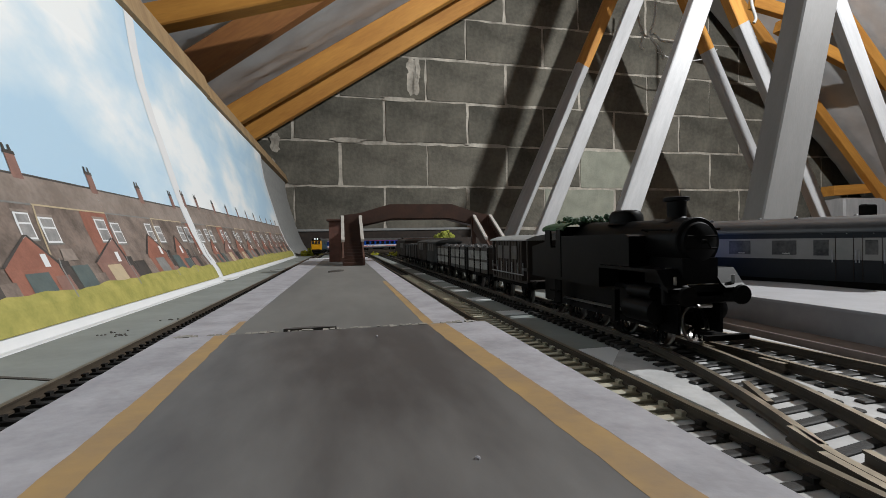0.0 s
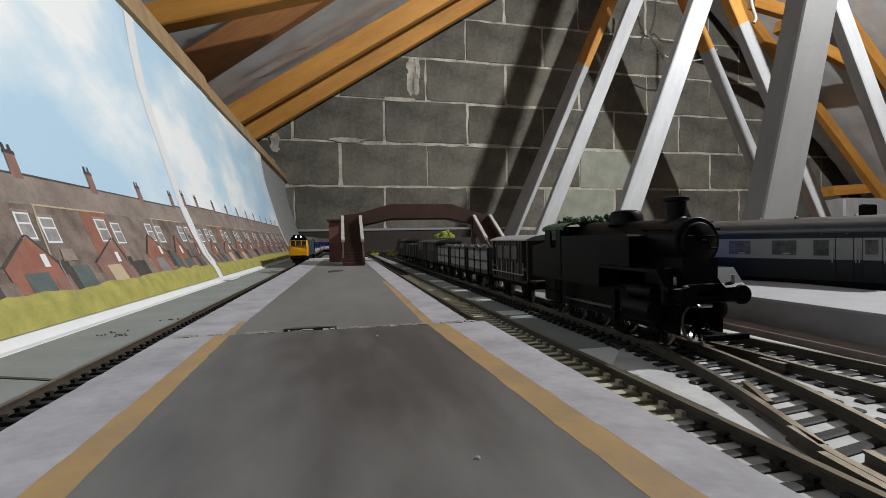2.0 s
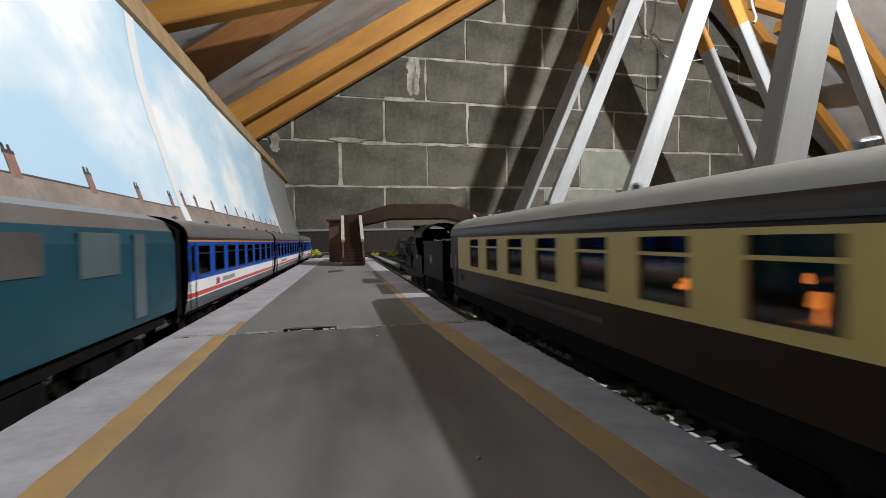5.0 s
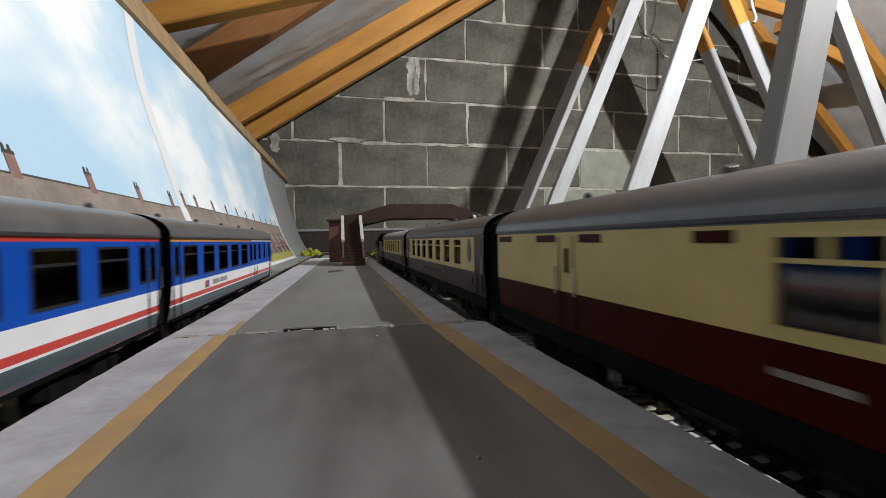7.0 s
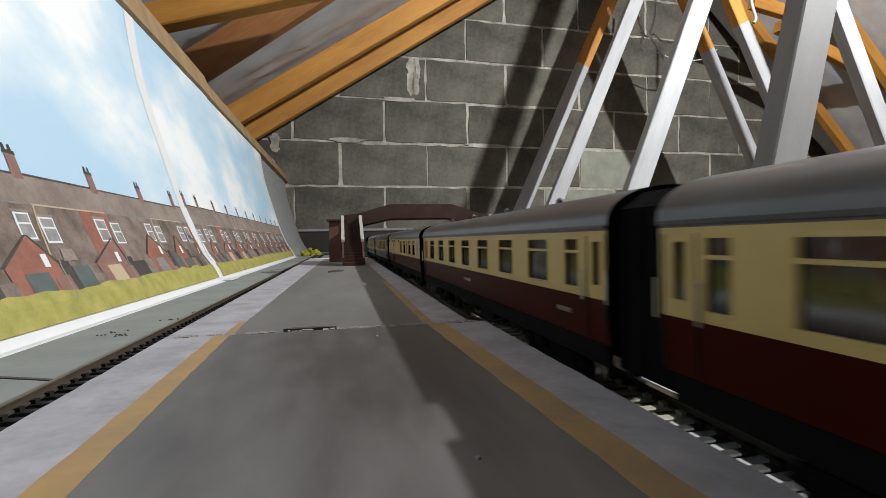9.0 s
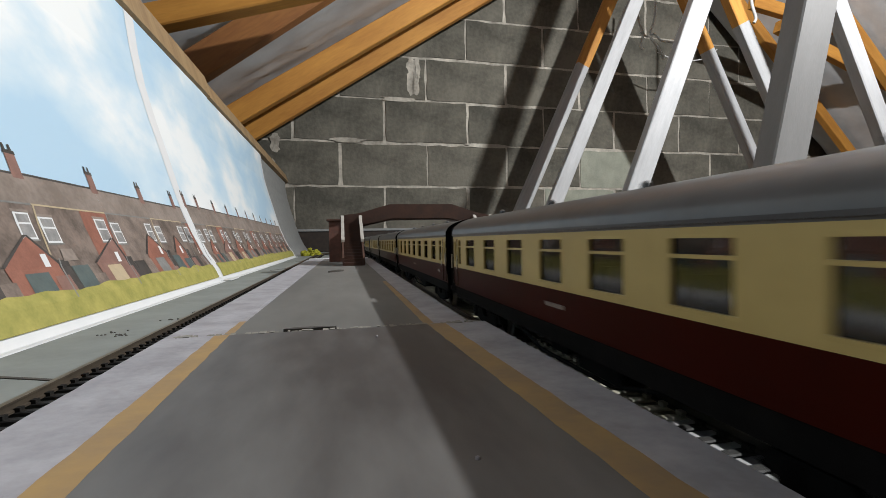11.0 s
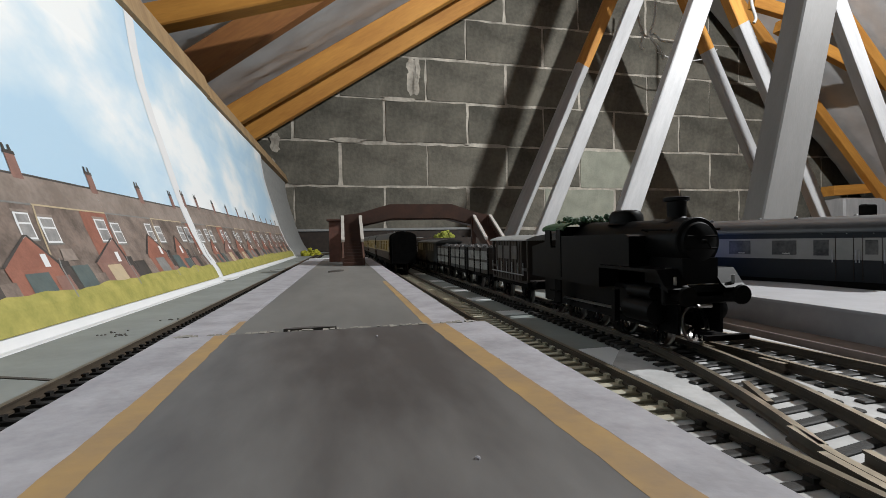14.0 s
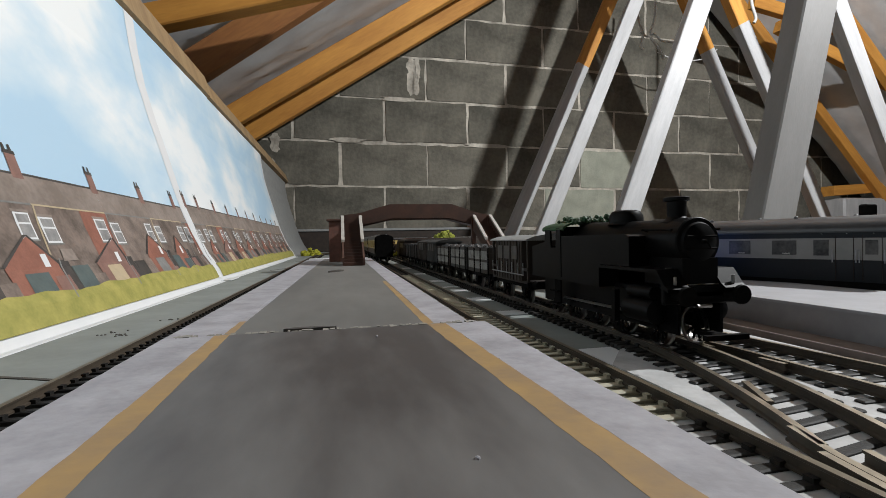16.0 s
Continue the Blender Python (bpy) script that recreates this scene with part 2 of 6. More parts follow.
def turned(bm, axis, centre, rows, seg=20, mi=0, cap=True):
    """A turned solid: rows of (distance along the axis, radius)."""
    c = Vector(centre)
    d = {"x": Vector((1, 0, 0)), "y": Vector((0, 1, 0)), "z": Vector((0, 0, 1))}[axis]
    u = {"x": Vector((0, 1, 0)), "y": Vector((0, 0, 1)), "z": Vector((1, 0, 0))}[axis]
    w = d.cross(u)
    rings = [[bm.verts.new(c + d * t + (u * math.cos(2 * math.pi * i / seg) + w * math.sin(2 * math.pi * i / seg)) * max(r, 1e-5)) for i in range(seg)] for t, r in rows]
    for a, b in zip(rings, rings[1:]):
        for i in range(seg):
            bm.faces.new((a[i], a[(i + 1) % seg], b[(i + 1) % seg], b[i])).material_index = mi
    if cap:
        bm.faces.new(rings[0][::-1]).material_index = mi
        bm.faces.new(rings[-1]).material_index = mi


def prism(bm, ring, axis, t0, t1, mi=0):
    """A polygon of (a, b) drawn out along an axis."""
    put = {"x": lambda a, b, t: (t, a, b), "y": lambda a, b, t: (a, t, b), "z": lambda a, b, t: (a, b, t)}[axis]
    A = [bm.verts.new(put(a, b, t0)) for a, b in ring]
    B = [bm.verts.new(put(a, b, t1)) for a, b in ring]
    n = len(ring)
    for i in range(n):
        bm.faces.new((A[i], A[(i + 1) % n], B[(i + 1) % n], B[i])).material_index = mi
    bm.faces.new(A[::-1]).material_index = mi
    bm.faces.new(B).material_index = mi


def fix(bm):
    bmesh.ops.recalc_face_normals(bm, faces=bm.faces)
    return bm


def stick(bm, p, q, r, seg=6, mi=0):
    p, q = Vector(p), Vector(q)
    d = (q - p).normalized()
    u = d.orthogonal().normalized()
    w = d.cross(u)
    rings = [[bm.verts.new(c + (u * math.cos(2 * math.pi * i / seg) + w * math.sin(2 * math.pi * i / seg)) * r) for i in range(seg)] for c in (p, q)]
    for i in range(seg):
        bm.faces.new((rings[0][i], rings[0][(i + 1) % seg], rings[1][(i + 1) % seg], rings[1][i])).material_index = mi
    bm.faces.new(rings[0][::-1]).material_index = mi
    bm.faces.new(rings[1]).material_index = mi


def plank_mesh(length, wide, deep, mi_split=None):
    """A timber along z with eased edges; with a split, the wood above it is of the second material."""
    bm = bmesh.new()
    e = 0.003
    ring = [(-wide / 2 + e, -deep / 2), (wide / 2 - e, -deep / 2), (wide / 2, -deep / 2 + e), (wide / 2, deep / 2 - e), (wide / 2 - e, deep / 2), (-wide / 2 + e, deep / 2), (-wide / 2, deep / 2 - e), (-wide / 2, -deep / 2 + e)]
    cuts = [0, length] if mi_split is None else [0, mi_split, length]
    for k, (a, b) in enumerate(zip(cuts, cuts[1:])):
        prism(bm, ring, "z", a, b, k)
    return bm


def timber_at(name, p, q, wide, deep, mats, label, category, group="", split=None):
    """A timber from p to q; its wide face looks along y."""
    p, q = Vector(p), Vector(q)
    ob = solid(name, fix(plank_mesh((q - p).length, wide, deep, split)), mats, label, category, group)
    z = (q - p).normalized()
    x = Vector((0, 1, 0)).cross(z).normalized()
    ob.matrix_basis = Matrix.Translation(p) @ Matrix((x, z.cross(x), z)).transposed().to_4x4()
    return ob


# ---------------------------------------------------------------- the loft
bm = bmesh.new()
bx(bm, -1.2, 4.2, -3.4, 2.5, -0.86, -0.8)
solid("floor", bm, M_FLOOR, "brown boarded loft floor under the layout", "floor", kind="structure")

WALL_Y, WALL_TURN = 2.4623, 0.0416
wall = thing("wall_gable", "grey concrete block gable wall with pale mortar", "wall", kind="structure", at=Matrix.Translation((-0.0053, WALL_Y, 0.3293)) @ Matrix.Rotation(WALL_TURN, 4, "Z"))
bm = bmesh.new()
bx(bm, -1.6, 4.3, 0.0072, 0.16, -1.2, 2.2)
part("mortar", bm, M_MORTAR, wall, "pale smeared mortar joints")


def block_mesh(seed):
    rnd = random.Random(seed)
    bm = bmesh.new()
    nx, nz = 7, 4
    w, h = 0.4365, 0.2120
    g = {}
    for i in range(nx + 1):
        for k in range(nz + 1):
            rim = i in (0, nx) or k in (0, nz)
            j = 0.0034
            g[i, k] = bm.verts.new((-w / 2 + w * i / nx + rnd.uniform(-j, j) * (i in (0, nx)), (0.003 if rim else rnd.uniform(-0.0012, 0.0008)), -h / 2 + h * k / nz + rnd.uniform(-j, j) * (k in (0, nz))))
    for i in range(nx):
        for k in range(nz):
            bm.faces.new((g[i, k], g[i + 1, k], g[i + 1, k + 1], g[i, k + 1]))
    edge = [g[i, 0] for i in range(nx)] + [g[nx, k] for k in range(nz)] + [g[i, nz] for i in range(nx, 0, -1)] + [g[0, k] for k in range(nz, 0, -1)]
    back = [bm.verts.new((v.co.x, 0.02, v.co.z)) for v in edge]
    for i in range(len(edge)):
        j = (i + 1) % len(edge)
        bm.faces.new((edge[j], edge[i], back[i], back[j]))
    return mesh("block", bm, M_BLOCK)


BLOCKS = [block_mesh(s) for s in range(5)]
pale = BLOCKS[0].copy()
pale.materials[0] = M_BLOCKP
rnd = random.Random(5)
for row in range(-3, 8):
    for col in range(-2, 9):
        x = 0.45 * (col + (0.5 if row % 2 else 0.0)) + 0.225
        z = 0.225 * row + 0.1125
        ob = new("block", pale if (row, col) in ((0, 3), (-1, 2)) else BLOCKS[rnd.randrange(5)])
        ob.parent = wall
        ob.matrix_basis = pose(x + rnd.uniform(-0.004, 0.004), rnd.uniform(-0.002, 0.002), z + rnd.uniform(-0.003, 0.003), rnd.uniform(-0.3, 0.3), rnd.uniform(-0.5, 0.5), 0)
bm = bmesh.new()
for sx, sz, sw, sh in ((0.372, 0.575, 0.05, 0.2), (0.392, 0.54, 0.045, 0.13), (0.405, 0.615, 0.04, 0.11), (-0.34, 0.06, 0.06, 0.16), (-0.31, 0.21, 0.05, 0.1), (0.30, 0.452, 0.22, 0.022), (0.78, 0.226, 0.26, 0.024), (0.04, 0.232, 0.18, 0.026)):
    ring = []
    for a in range(22):
        c, d = math.cos(a * math.pi / 11), math.sin(a * math.pi / 11)
        ring.append((sx + math.copysign(abs(c) ** 0.6, c) * sw / 2 * rnd.uniform(0.6, 1.12), sz + math.copysign(abs(d) ** 0.6, d) * sh / 2 * rnd.uniform(0.85, 1.05)))
    prism(bm, ring, "y", -0.0022, 0.003)
part("mortar_smear", fix(bm), M_MORTAR, wall, "dried mortar smeared over the blocks")

# unseen closing walls, kept dark so they throw little light back
for nm, x0, x1, y0, y1, what in (("wall_back", -1.3, 4.3, -3.5, -3.4, "plain block wall behind the layout"), ("wall_eave", -1.3, -1.2, -3.4, 2.5, "plain wall at the eaves"), ("wall_far_eave", 4.2, 4.3, -3.4, 2.5, "plain wall at the far eaves")):
    bm = bmesh.new()
    bx(bm, x0, x1, y0, y1, -0.8, 2.3)
    solid(nm, bm, M_DARKW, what, "wall", kind="structure")


def membrane(name, p, q, seed, label):
    """A slack sheet of roofing membrane between the eaves p and the ridge q, (x, z) each."""
    rnd = random.Random(seed)
    bm = bmesh.new()
    nu, nv = 44, 170
    rows = []
    for i in range(nu + 1):
        t = i / nu
        rows.append([bm.verts.new((p[0] + (q[0] - p[0]) * t, -3.4 + 5.9 * j / nv, p[1] + (q[1] - p[1]) * t - 0.014 * math.sin(math.pi * ((j * 5.9 / nv) % 0.55) / 0.55) + 0.016 * noise.noise((i * 0.8, j * 0.75, seed)) + 0.008 * noise.noise((i * 2.1, j * 1.6, seed + 5)))) for j in range(nv + 1)])
    for a, b in zip(rows, rows[1:]):
        for j in range(nv):
            bm.faces.new((a[j], b[j], b[j + 1], a[j + 1]))
    me = mesh(name, bm, M_FELT)
    smooth(me, 1.2)
    ob = tagged(new(name, me), label, "ceiling", kind="structure")
    so = ob.modifiers.new("thick", "SOLIDIFY")
    so.thickness = 0.004
    return ob


membrane("ceiling", (-1.2, 0.145), (1.62, 1.965), 1, "wrinkled silver-grey roofing membrane over the rafters")
membrane("ceiling_far_slope", (4.2, -0.55), (1.62, 1.99), 2, "wrinkled pale roofing membrane on the far slope")

# trusses: rafters, webs
G_RAF, G_WEB = "roof rafters", "white truss webs"
ROOF = lambda x: 0.4987 + 0.642 * (x + 0.409)
for y, m, lab in ((2.3, M_PINE, "orange pine rafter against the block wall"), (1.9, M_PINE, "orange pine rafter set close to the gable one"), (1.3, M_PINED, "darker brown pine rafter of a roof truss"), (0.72, M_PINE, "orange pine rafter of a roof truss"), (0.12, M_PINE, "orange pine rafter of a roof truss"), (-0.48, M_PINE, "orange pine rafter of a roof truss"), (-1.08, M_PINE, "orange pine rafter of a roof truss")):
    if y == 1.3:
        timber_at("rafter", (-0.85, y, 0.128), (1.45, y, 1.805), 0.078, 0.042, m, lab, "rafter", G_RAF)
    else:
        w = 0.108 if y > 2.28 else 0.082
        a, b = Vector((-0.85, y, ROOF(-0.85) + w * 0.594)), Vector((1.45, y, ROOF(1.45) + w * 0.594))
        if 1.8 < y < 2:
            a, b = a + Vector((0, 0.15, 0.020)), b + Vector((0, 0.15, 0.020))
        timber_at("rafter", a, b, w, 0.042, m, lab, "rafter", G_RAF)
    timber_at("rafter", (3.62, y, -0.13), (1.78, y, 1.80), 0.055, 0.042, M_PINE, "orange pine rafter of the far roof slope", "rafter", G_RAF)
WB = [M_WHITEP, M_PINE]
timber_at("truss_web", (0.815, 2.3, 0.02), (1.53, 2.3, 1.55), 0.068, 0.035, WB, "slanting web painted white, bare pine towards its top", "timber strut", G_WEB, split=1.02)
timber_at("truss_web", (0.805, 1.9, 0.0), (1.46, 1.9, 1.47), 0.060, 0.035, WB, "slanting roof web painted white", "timber strut", G_WEB, split=1.42)
timber_at("truss_web", (0.80, 1.3, 0.0), (1.352, 1.3, 1.39), 0.064, 0.035, WB, "slanting roof web painted white", "timber strut", G_WEB, split=1.4)
timber_at("truss_web", (2.085, 1.9, 0.045), (1.40, 1.9, 1.40), 0.052, 0.04, WB, "slanting web painted white, bare pine towards its top", "timber strut", G_WEB, split=0.95)
timber_at("truss_web", (1.995, 1.6, 0.0), (1.36, 1.6, 1.24), 0.052, 0.04, WB, "slanting web painted white, bare pine towards its top", "timber strut", G_WEB, split=0.98)
timber_at("truss_web", (2.02, 1.3, 0.0), (1.40, 1.3, 1.30), 0.055, 0.04, WB, "slanting roof web painted white", "timber strut", G_WEB, split=1.43)
# this post's grey stands in for shade on its near face
timber_at("truss_web", (0.818, 0.8, 0.0), (1.012, 0.8, 0.80), 0.078, 0.05, [M_SHADEP, M_SHADEP], "broad slanting white post, its shade painted in as grey", "timber strut", G_WEB, split=0.75)
# braces
timber_at("roof_brace", (-0.62, 1.1, 0.445), (0.25, 1.1, 0.705), 0.05, 0.045, [M_PINE], "pale pine brace nailed across the rafters", "roof brace")
timber_at("roof_brace", (1.95, 1.95, 1.165), (3.1, 1.95, 0.97), 0.06, 0.04, [M_PINE], "pine brace on the far roof slope", "roof brace")
timber_at("roof_brace", (2.1, 1.95, 1.06), (3.0, 1.95, 0.74), 0.06, 0.04, [M_PINE], "pine brace on the far roof slope", "roof brace")
timber_at("wall_plate", (2.90, 2.36, 0.30), (3.9, 2.36, 0.36), 0.06, 0.08, [M_PINE], "pine wall plate at the far eaves", "timber")
bm = bmesh.new()
bx(bm, 2.93, 3.9, 2.28, 2.45, 0.0, 0.255, 0, 0.01)
solid("storage_box", bm, M_WHITEP, "pale boxed-in ledge against the block wall", "box")

# bottom ties, which carry the boards
for y in (2.3, 1.9, 1.3, 0.72, 0.12, -0.48, -1.08, -1.68, -2.28, -2.88):
    timber_at("ceiling_tie", (-0.9, y, -0.085), (3.7, y, -0.085), 0.1, 0.04, [M_PINE], "pine ceiling tie under the layout", "timber", "ceiling ties")
for y in (1.9, 0.12, -1.68, -2.88):
    for x in (-0.1, 1.0, 2.4):
        bm = bmesh.new()
        bx(bm, x - 0.03, x + 0.03, y - 0.055, y - 0.021, -0.8, -0.035, 0, 0.003)
        solid("support_leg", bm, M_PINE, "pine leg under the baseboard", "post", "baseboard legs")

# ---------------------------------------------------------------- baseboard
bm = bmesh.new()
bx(bm, -0.30, 1.05, -3.3, 2.42, -0.035, 0.0)
base = solid("baseboard", bm, M_BOARD, "grey-painted layout baseboard", "baseboard", kind="structure")
bm = bmesh.new()
for x0, y0, x1, y1 in ((-0.1408, 0.211, -0.100, 0.1935), (-0.123, 0.862, -0.072, 1.02), (-0.141, 1.21, -0.1, 1.23)):
    d = Vector((x1 - x0, y1 - y0)).normalized()
    nrm = Vector((-d.y, d.x)) * 0.0009
    k = 9
    pts = [(x0 + (x1 - x0) * i / k + rnd.uniform(-0.0006, 0.0006), y0 + (y1 - y0) * i / k) for i in range(k + 1)]
    prism(bm, [(a - nrm.x, b - nrm.y) for a, b in pts] + [(a + nrm.x, b + nrm.y) for a, b in pts[::-1]], "z", -0.001, 0.00035)
part("board_joint", fix(bm), M_CARD, base, "dark cracked joint between the boards")
bm = bmesh.new()
for cx, cy in ((-0.118, 0.283), (-0.1075, 0.332), (-0.098, 0.36), (-0.126, 0.29)):
    for i in range(9):
        turned(bm, "z", (cx + rnd.gauss(0, 0.0025), cy + rnd.gauss(0, 0.003), 0), [(0, 0.0007), (0.0005, 0.0004)], 6)
part("glue_spots", bm, M_CARD, base, "small dark glue spots")
bm = bmesh.new()
for x0, y0, x1, y1 in ((0.098, 0.655, 0.116, 0.674), (0.098, 0.53, 0.116, 0.548), (0.098, 0.42, 0.117, 0.44), (0.097, 0.355, 0.117, 0.372), (0.097, 0.28, 0.118, 0.297), (0.097, 0.46, 0.116, 0.47), (0.098, 0.80, 0.117, 0.82), (0.097, 0.152, 0.112, 0.185)):
    bx(bm, x0, x1, y0, y1, 0, 0.0004)
part("paper_strips", bm, M_PWHITE, base, "white paper strips on the baseboard")
bm = bmesh.new()
prism(bm, [(0.0600, -0.1), (0.0600, 0.105), (0.0945, 0.105), (0.0945, 0.155), (0.1100, 0.175), (0.1450, 0.20), (0.182, 0.20), (0.182, -0.1)], "z", 0.0, 0.0016)
part("track_paper", fix(bm), M_PAPER, base, "pale paper laid under the rails")
bm = bmesh.new()
bx(bm, 0.0585, 0.0915, 0.1055, 0.62, 0.0, 0.0014)
part("ballast", bm, M_BALL, base, "thin olive ballast strip")
bm = bmesh.new()
bx(bm, -0.26, 0.75, 2.34, 2.36, 0.0, 0.098, 0, 0.002)
edge = solid("edge_board", bm, M_WBROWN, "dark board with a pale lip along the far baseboard edge", "board")
bm = bmesh.new()
bx(bm, -0.26, 0.75, 2.332, 2.362, 0.098, 0.109, 0, 0.001)
part("lip", bm, M_TIN, edge, "pale top lip")
# ---------------------------------------------------------------- printed backscene
PROFILE = [(-0.1495, 0.0), (-0.1535, 0.0050), (-0.1585, 0.0165), (-0.1712, 0.035), (-0.1840, 0.062), (-0.1961, 0.0928), (-0.2070, 0.128), (-0.217, 0.1636), (-0.2290, 0.204), (-0.2402, 0.2468), (-0.2475, 0.29), (-0.2534, 0.342)]
ARC = [0.0048]
for p, q in zip(PROFILE, PROFILE[1:]):
    ARC.append(ARC[-1] + math.hypot(q[0] - p[0], q[1] - p[1]))


def curl(y, v, lift):
    """The place y along and v up the curled paper, lifted off its face."""
    k = 0
    while k < len(ARC) - 2 and v > ARC[k + 1]:
        k += 1
    t = (v - ARC[k]) / (ARC[k + 1] - ARC[k])
    (x0, z0), (x1, z1) = PROFILE[k], PROFILE[k + 1]
    d = Vector((x1 - x0, z1 - z0)).normalized()
    return (x0 + (x1 - x0) * t + d.y * lift, y, z0 + (z1 - z0) * t - d.x * lift)


def patch(bm, y0, y1, v0, v1, lift, mi=0, y0t=None, y1t=None, edge=0.0, seed=0):
    """A printed patch; its upper edge may be shifted or shortened, or made uneven."""
    y0t, y1t = y0 if y0t is None else y0t, y1 if y1t is None else y1t
    cuts = [v0] + [a for a in ARC if v0 + 0.001 < a < v1 - 0.001] + [v1]
    n = max(1, int((y1 - y0) / 0.008)) if edge else 1
    rows = []
    for v in cuts:
        t = (v - v0) / (v1 - v0)
        row = []
        for i in range(n + 1):
            s = i / n
            y = (y0 + (y0t - y0) * t) * (1 - s) + (y1 + (y1t - y1) * t) * s
            vv = v + (edge * noise.noise((y * 55, seed, 0.5)) if edge and t == 1 else 0)
            row.append(bm.verts.new(curl(y, vv, lift)))
        rows.append(row)
    for a, b in zip(rows, rows[1:]):
        for i in range(n):
            bm.faces.new((a[i], a[i + 1], b[i + 1], b[i])).material_index = mi


TOP = ARC[-1]
G_BACK = "printed backscene sheets"


def backscene(y0, y1, ridge, label, pitch, first):
    """One sheet: paper, sky, a terrace of houses and a strip of grass."""
    th = thing("backscene_sheet", label, "backdrop poster", G_BACK)
    bm = bmesh.new()
    patch(bm, y0, y1, ARC[0], TOP, 0.0)
    patch(bm, y0, y1, ARC[0], TOP, -0.0012)
    part("paper", bm, M_PWHITE, th, "white paper sheet with a plain border")
    bm = bmesh.new()
    patch(bm, y0, y1 - 0.016, ridge - 0.02, TOP - 0.005, 0.0003)
    part("sky", bm, M_SKY, th, "printed pale blue sky with soft cloud")
    bm = bmesh.new()
    patch(bm, y0, y1 - 0.023, 0.0118, 0.0305, 0.0011, edge=0.0035, seed=y0)
    part("grass", bm, M_PGRASS, th, "printed yellow-green grass")
    rr = random.Random(int(y0 * 1000) + 7)
    house, e, n = y0 + 0.004, y0 + first, 0
    while house < y1 - 0.045:
        w = e - house
        at = lambda f: house + w * f
        bm = bmesh.new()
        patch(bm, house, e, 0.022, 0.0905, 0.0005)
        wall = part("printed_house", bm, M_PBRICK if n % 4 else M_PBRICKG, th, "printed brown brick terraced house with a slate roof")

        def bit(name, m, *quads):
            b = bmesh.new()
            for q in quads:
                patch(b, *q[:5], 0, *q[5:])
            part(name, b, m, wall)

        top = ridge + rr.uniform(-0.001, 0.001)
        bit("slate_roof", M_PROOF, (house, e, 0.089, top, 0.0006))
        bit("ridge_tiles", M_PDARK, (house, e, top - 0.0012, top + 0.0004, 0.00064))
        bit("gutter", M_PCREAM if n % 2 else M_PGREY, (house, e, 0.0885, 0.0897, 0.00066))
        # chimney stack on the party wall
        bit("chimney", M_PPINK, (house - 0.0045, house + 0.006, top - 0.004, top + 0.0125, 0.0007, house - 0.004, house + 0.0055))
        bit("chimney_cap", M_PDARK, (house - 0.0052, house + 0.0066, top + 0.012, top + 0.0145, 0.00072, house - 0.0045, house + 0.006))
        for c in (-0.0042, 0.0014):
            bit("chimney_pot", M_PDARK, (house + c, house + c + 0.003, top + 0.0142, top + 0.0185, 0.0007, house + c + 0.0005, house + c + 0.0025))
        # a red brick bay beside the party wall on some houses
        if n % 3 == 1:
            bit("red_bay", M_PRED, (at(0.52), e, 0.046, 0.0884, 0.00062, at(0.58), e))
        # two windows of two sashes close to each party wall, leaning with the paper
        for a, b, hi in ((e - 0.0225, e - 0.0075, 0.083), (house + 0.0005, house + 0.0165, 0.081)):
            a, b, lo = a + rr.uniform(-0.001, 0.001), b + rr.uniform(-0.001, 0.001), hi - 0.0185 + rr.uniform(-0.001, 0.001)
            bit("printed_window", M_PWHITE, (a - 0.003, b - 0.003, lo, hi, 0.0007, a, b))
            bit("window_glass", M_PGLASS, (a - 0.0015, b - 0.0042, lo + 0.0013, lo + 0.0100, 0.0008, a + 0.0005, b - 0.0026), (a + 0.0010, b - 0.0024, lo + 0.0113, hi - 0.0012, 0.0008, a + 0.0016, b - 0.0014))
            bit("lintel", M_PROOF, (a - 0.001, b + 0.001, hi + 0.0003, hi + 0.0020, 0.00068))
            bit("window_sill", M_PGREY, (a - 0.0042, b - 0.002, lo - 0.0012, lo, 0.00072))
        bit("drainpipe", M_PCREAM if n % 2 else M_PGREY, (house - 0.014, house - 0.0122, 0.036, 0.089, 0.00074, house + 0.0005, house + 0.0022))
        # back extension with a gable or a lean-to roof
        m = (M_PRED, M_PPINK, M_PRED)[n % 3]
        last = e > y1 - 0.06
        x0, x1, lift = (0.30 if last else 0.42) + rr.uniform(-0.04, 0.04), (0.62 if last else 0.94) + rr.uniform(-0.03, 0.03), rr.uniform(0.048, 0.053)
        peak = x0 + (x1 - x0) * (0.65, 0.9, 0.5)[n % 3]
        bit("extension", m, (at(x0 - 0.06), at(x1 - 0.06), 0.022, lift, 0.0009, at(x0), at(x1)), (at(x0), at(x1), lift, lift + 0.0175, 0.0009, at(peak - 0.01), at(peak + 0.01)))
        bit("gable_verge", M_PDARK, (at(x0 - 0.035), at(x0 + 0.005), lift - 0.001, lift + 0.0190, 0.00094, at(peak - 0.02), at(peak + 0.01)), (at(x1 - 0.005), at(x1 + 0.03), lift - 0.001, lift + 0.0190, 0.00094, at(peak - 0.005), at(peak + 0.02)))
        bit("extension_window", M_PWHITE, (at(x1 - 0.16), at(x1 - 0.10), lift - 0.002, lift + 0.0065, 0.00098, at(x1 - 0.15), at(x1 - 0.09)))
        # dark passage, yard door, sloping yard walls, sheds
        bit("passage", M_PDARK, (at(x1 - 0.07), at(x1 + 0.07), 0.024, lift + 0.002, 0.00096, at(x1), at(x1 + 0.12)))
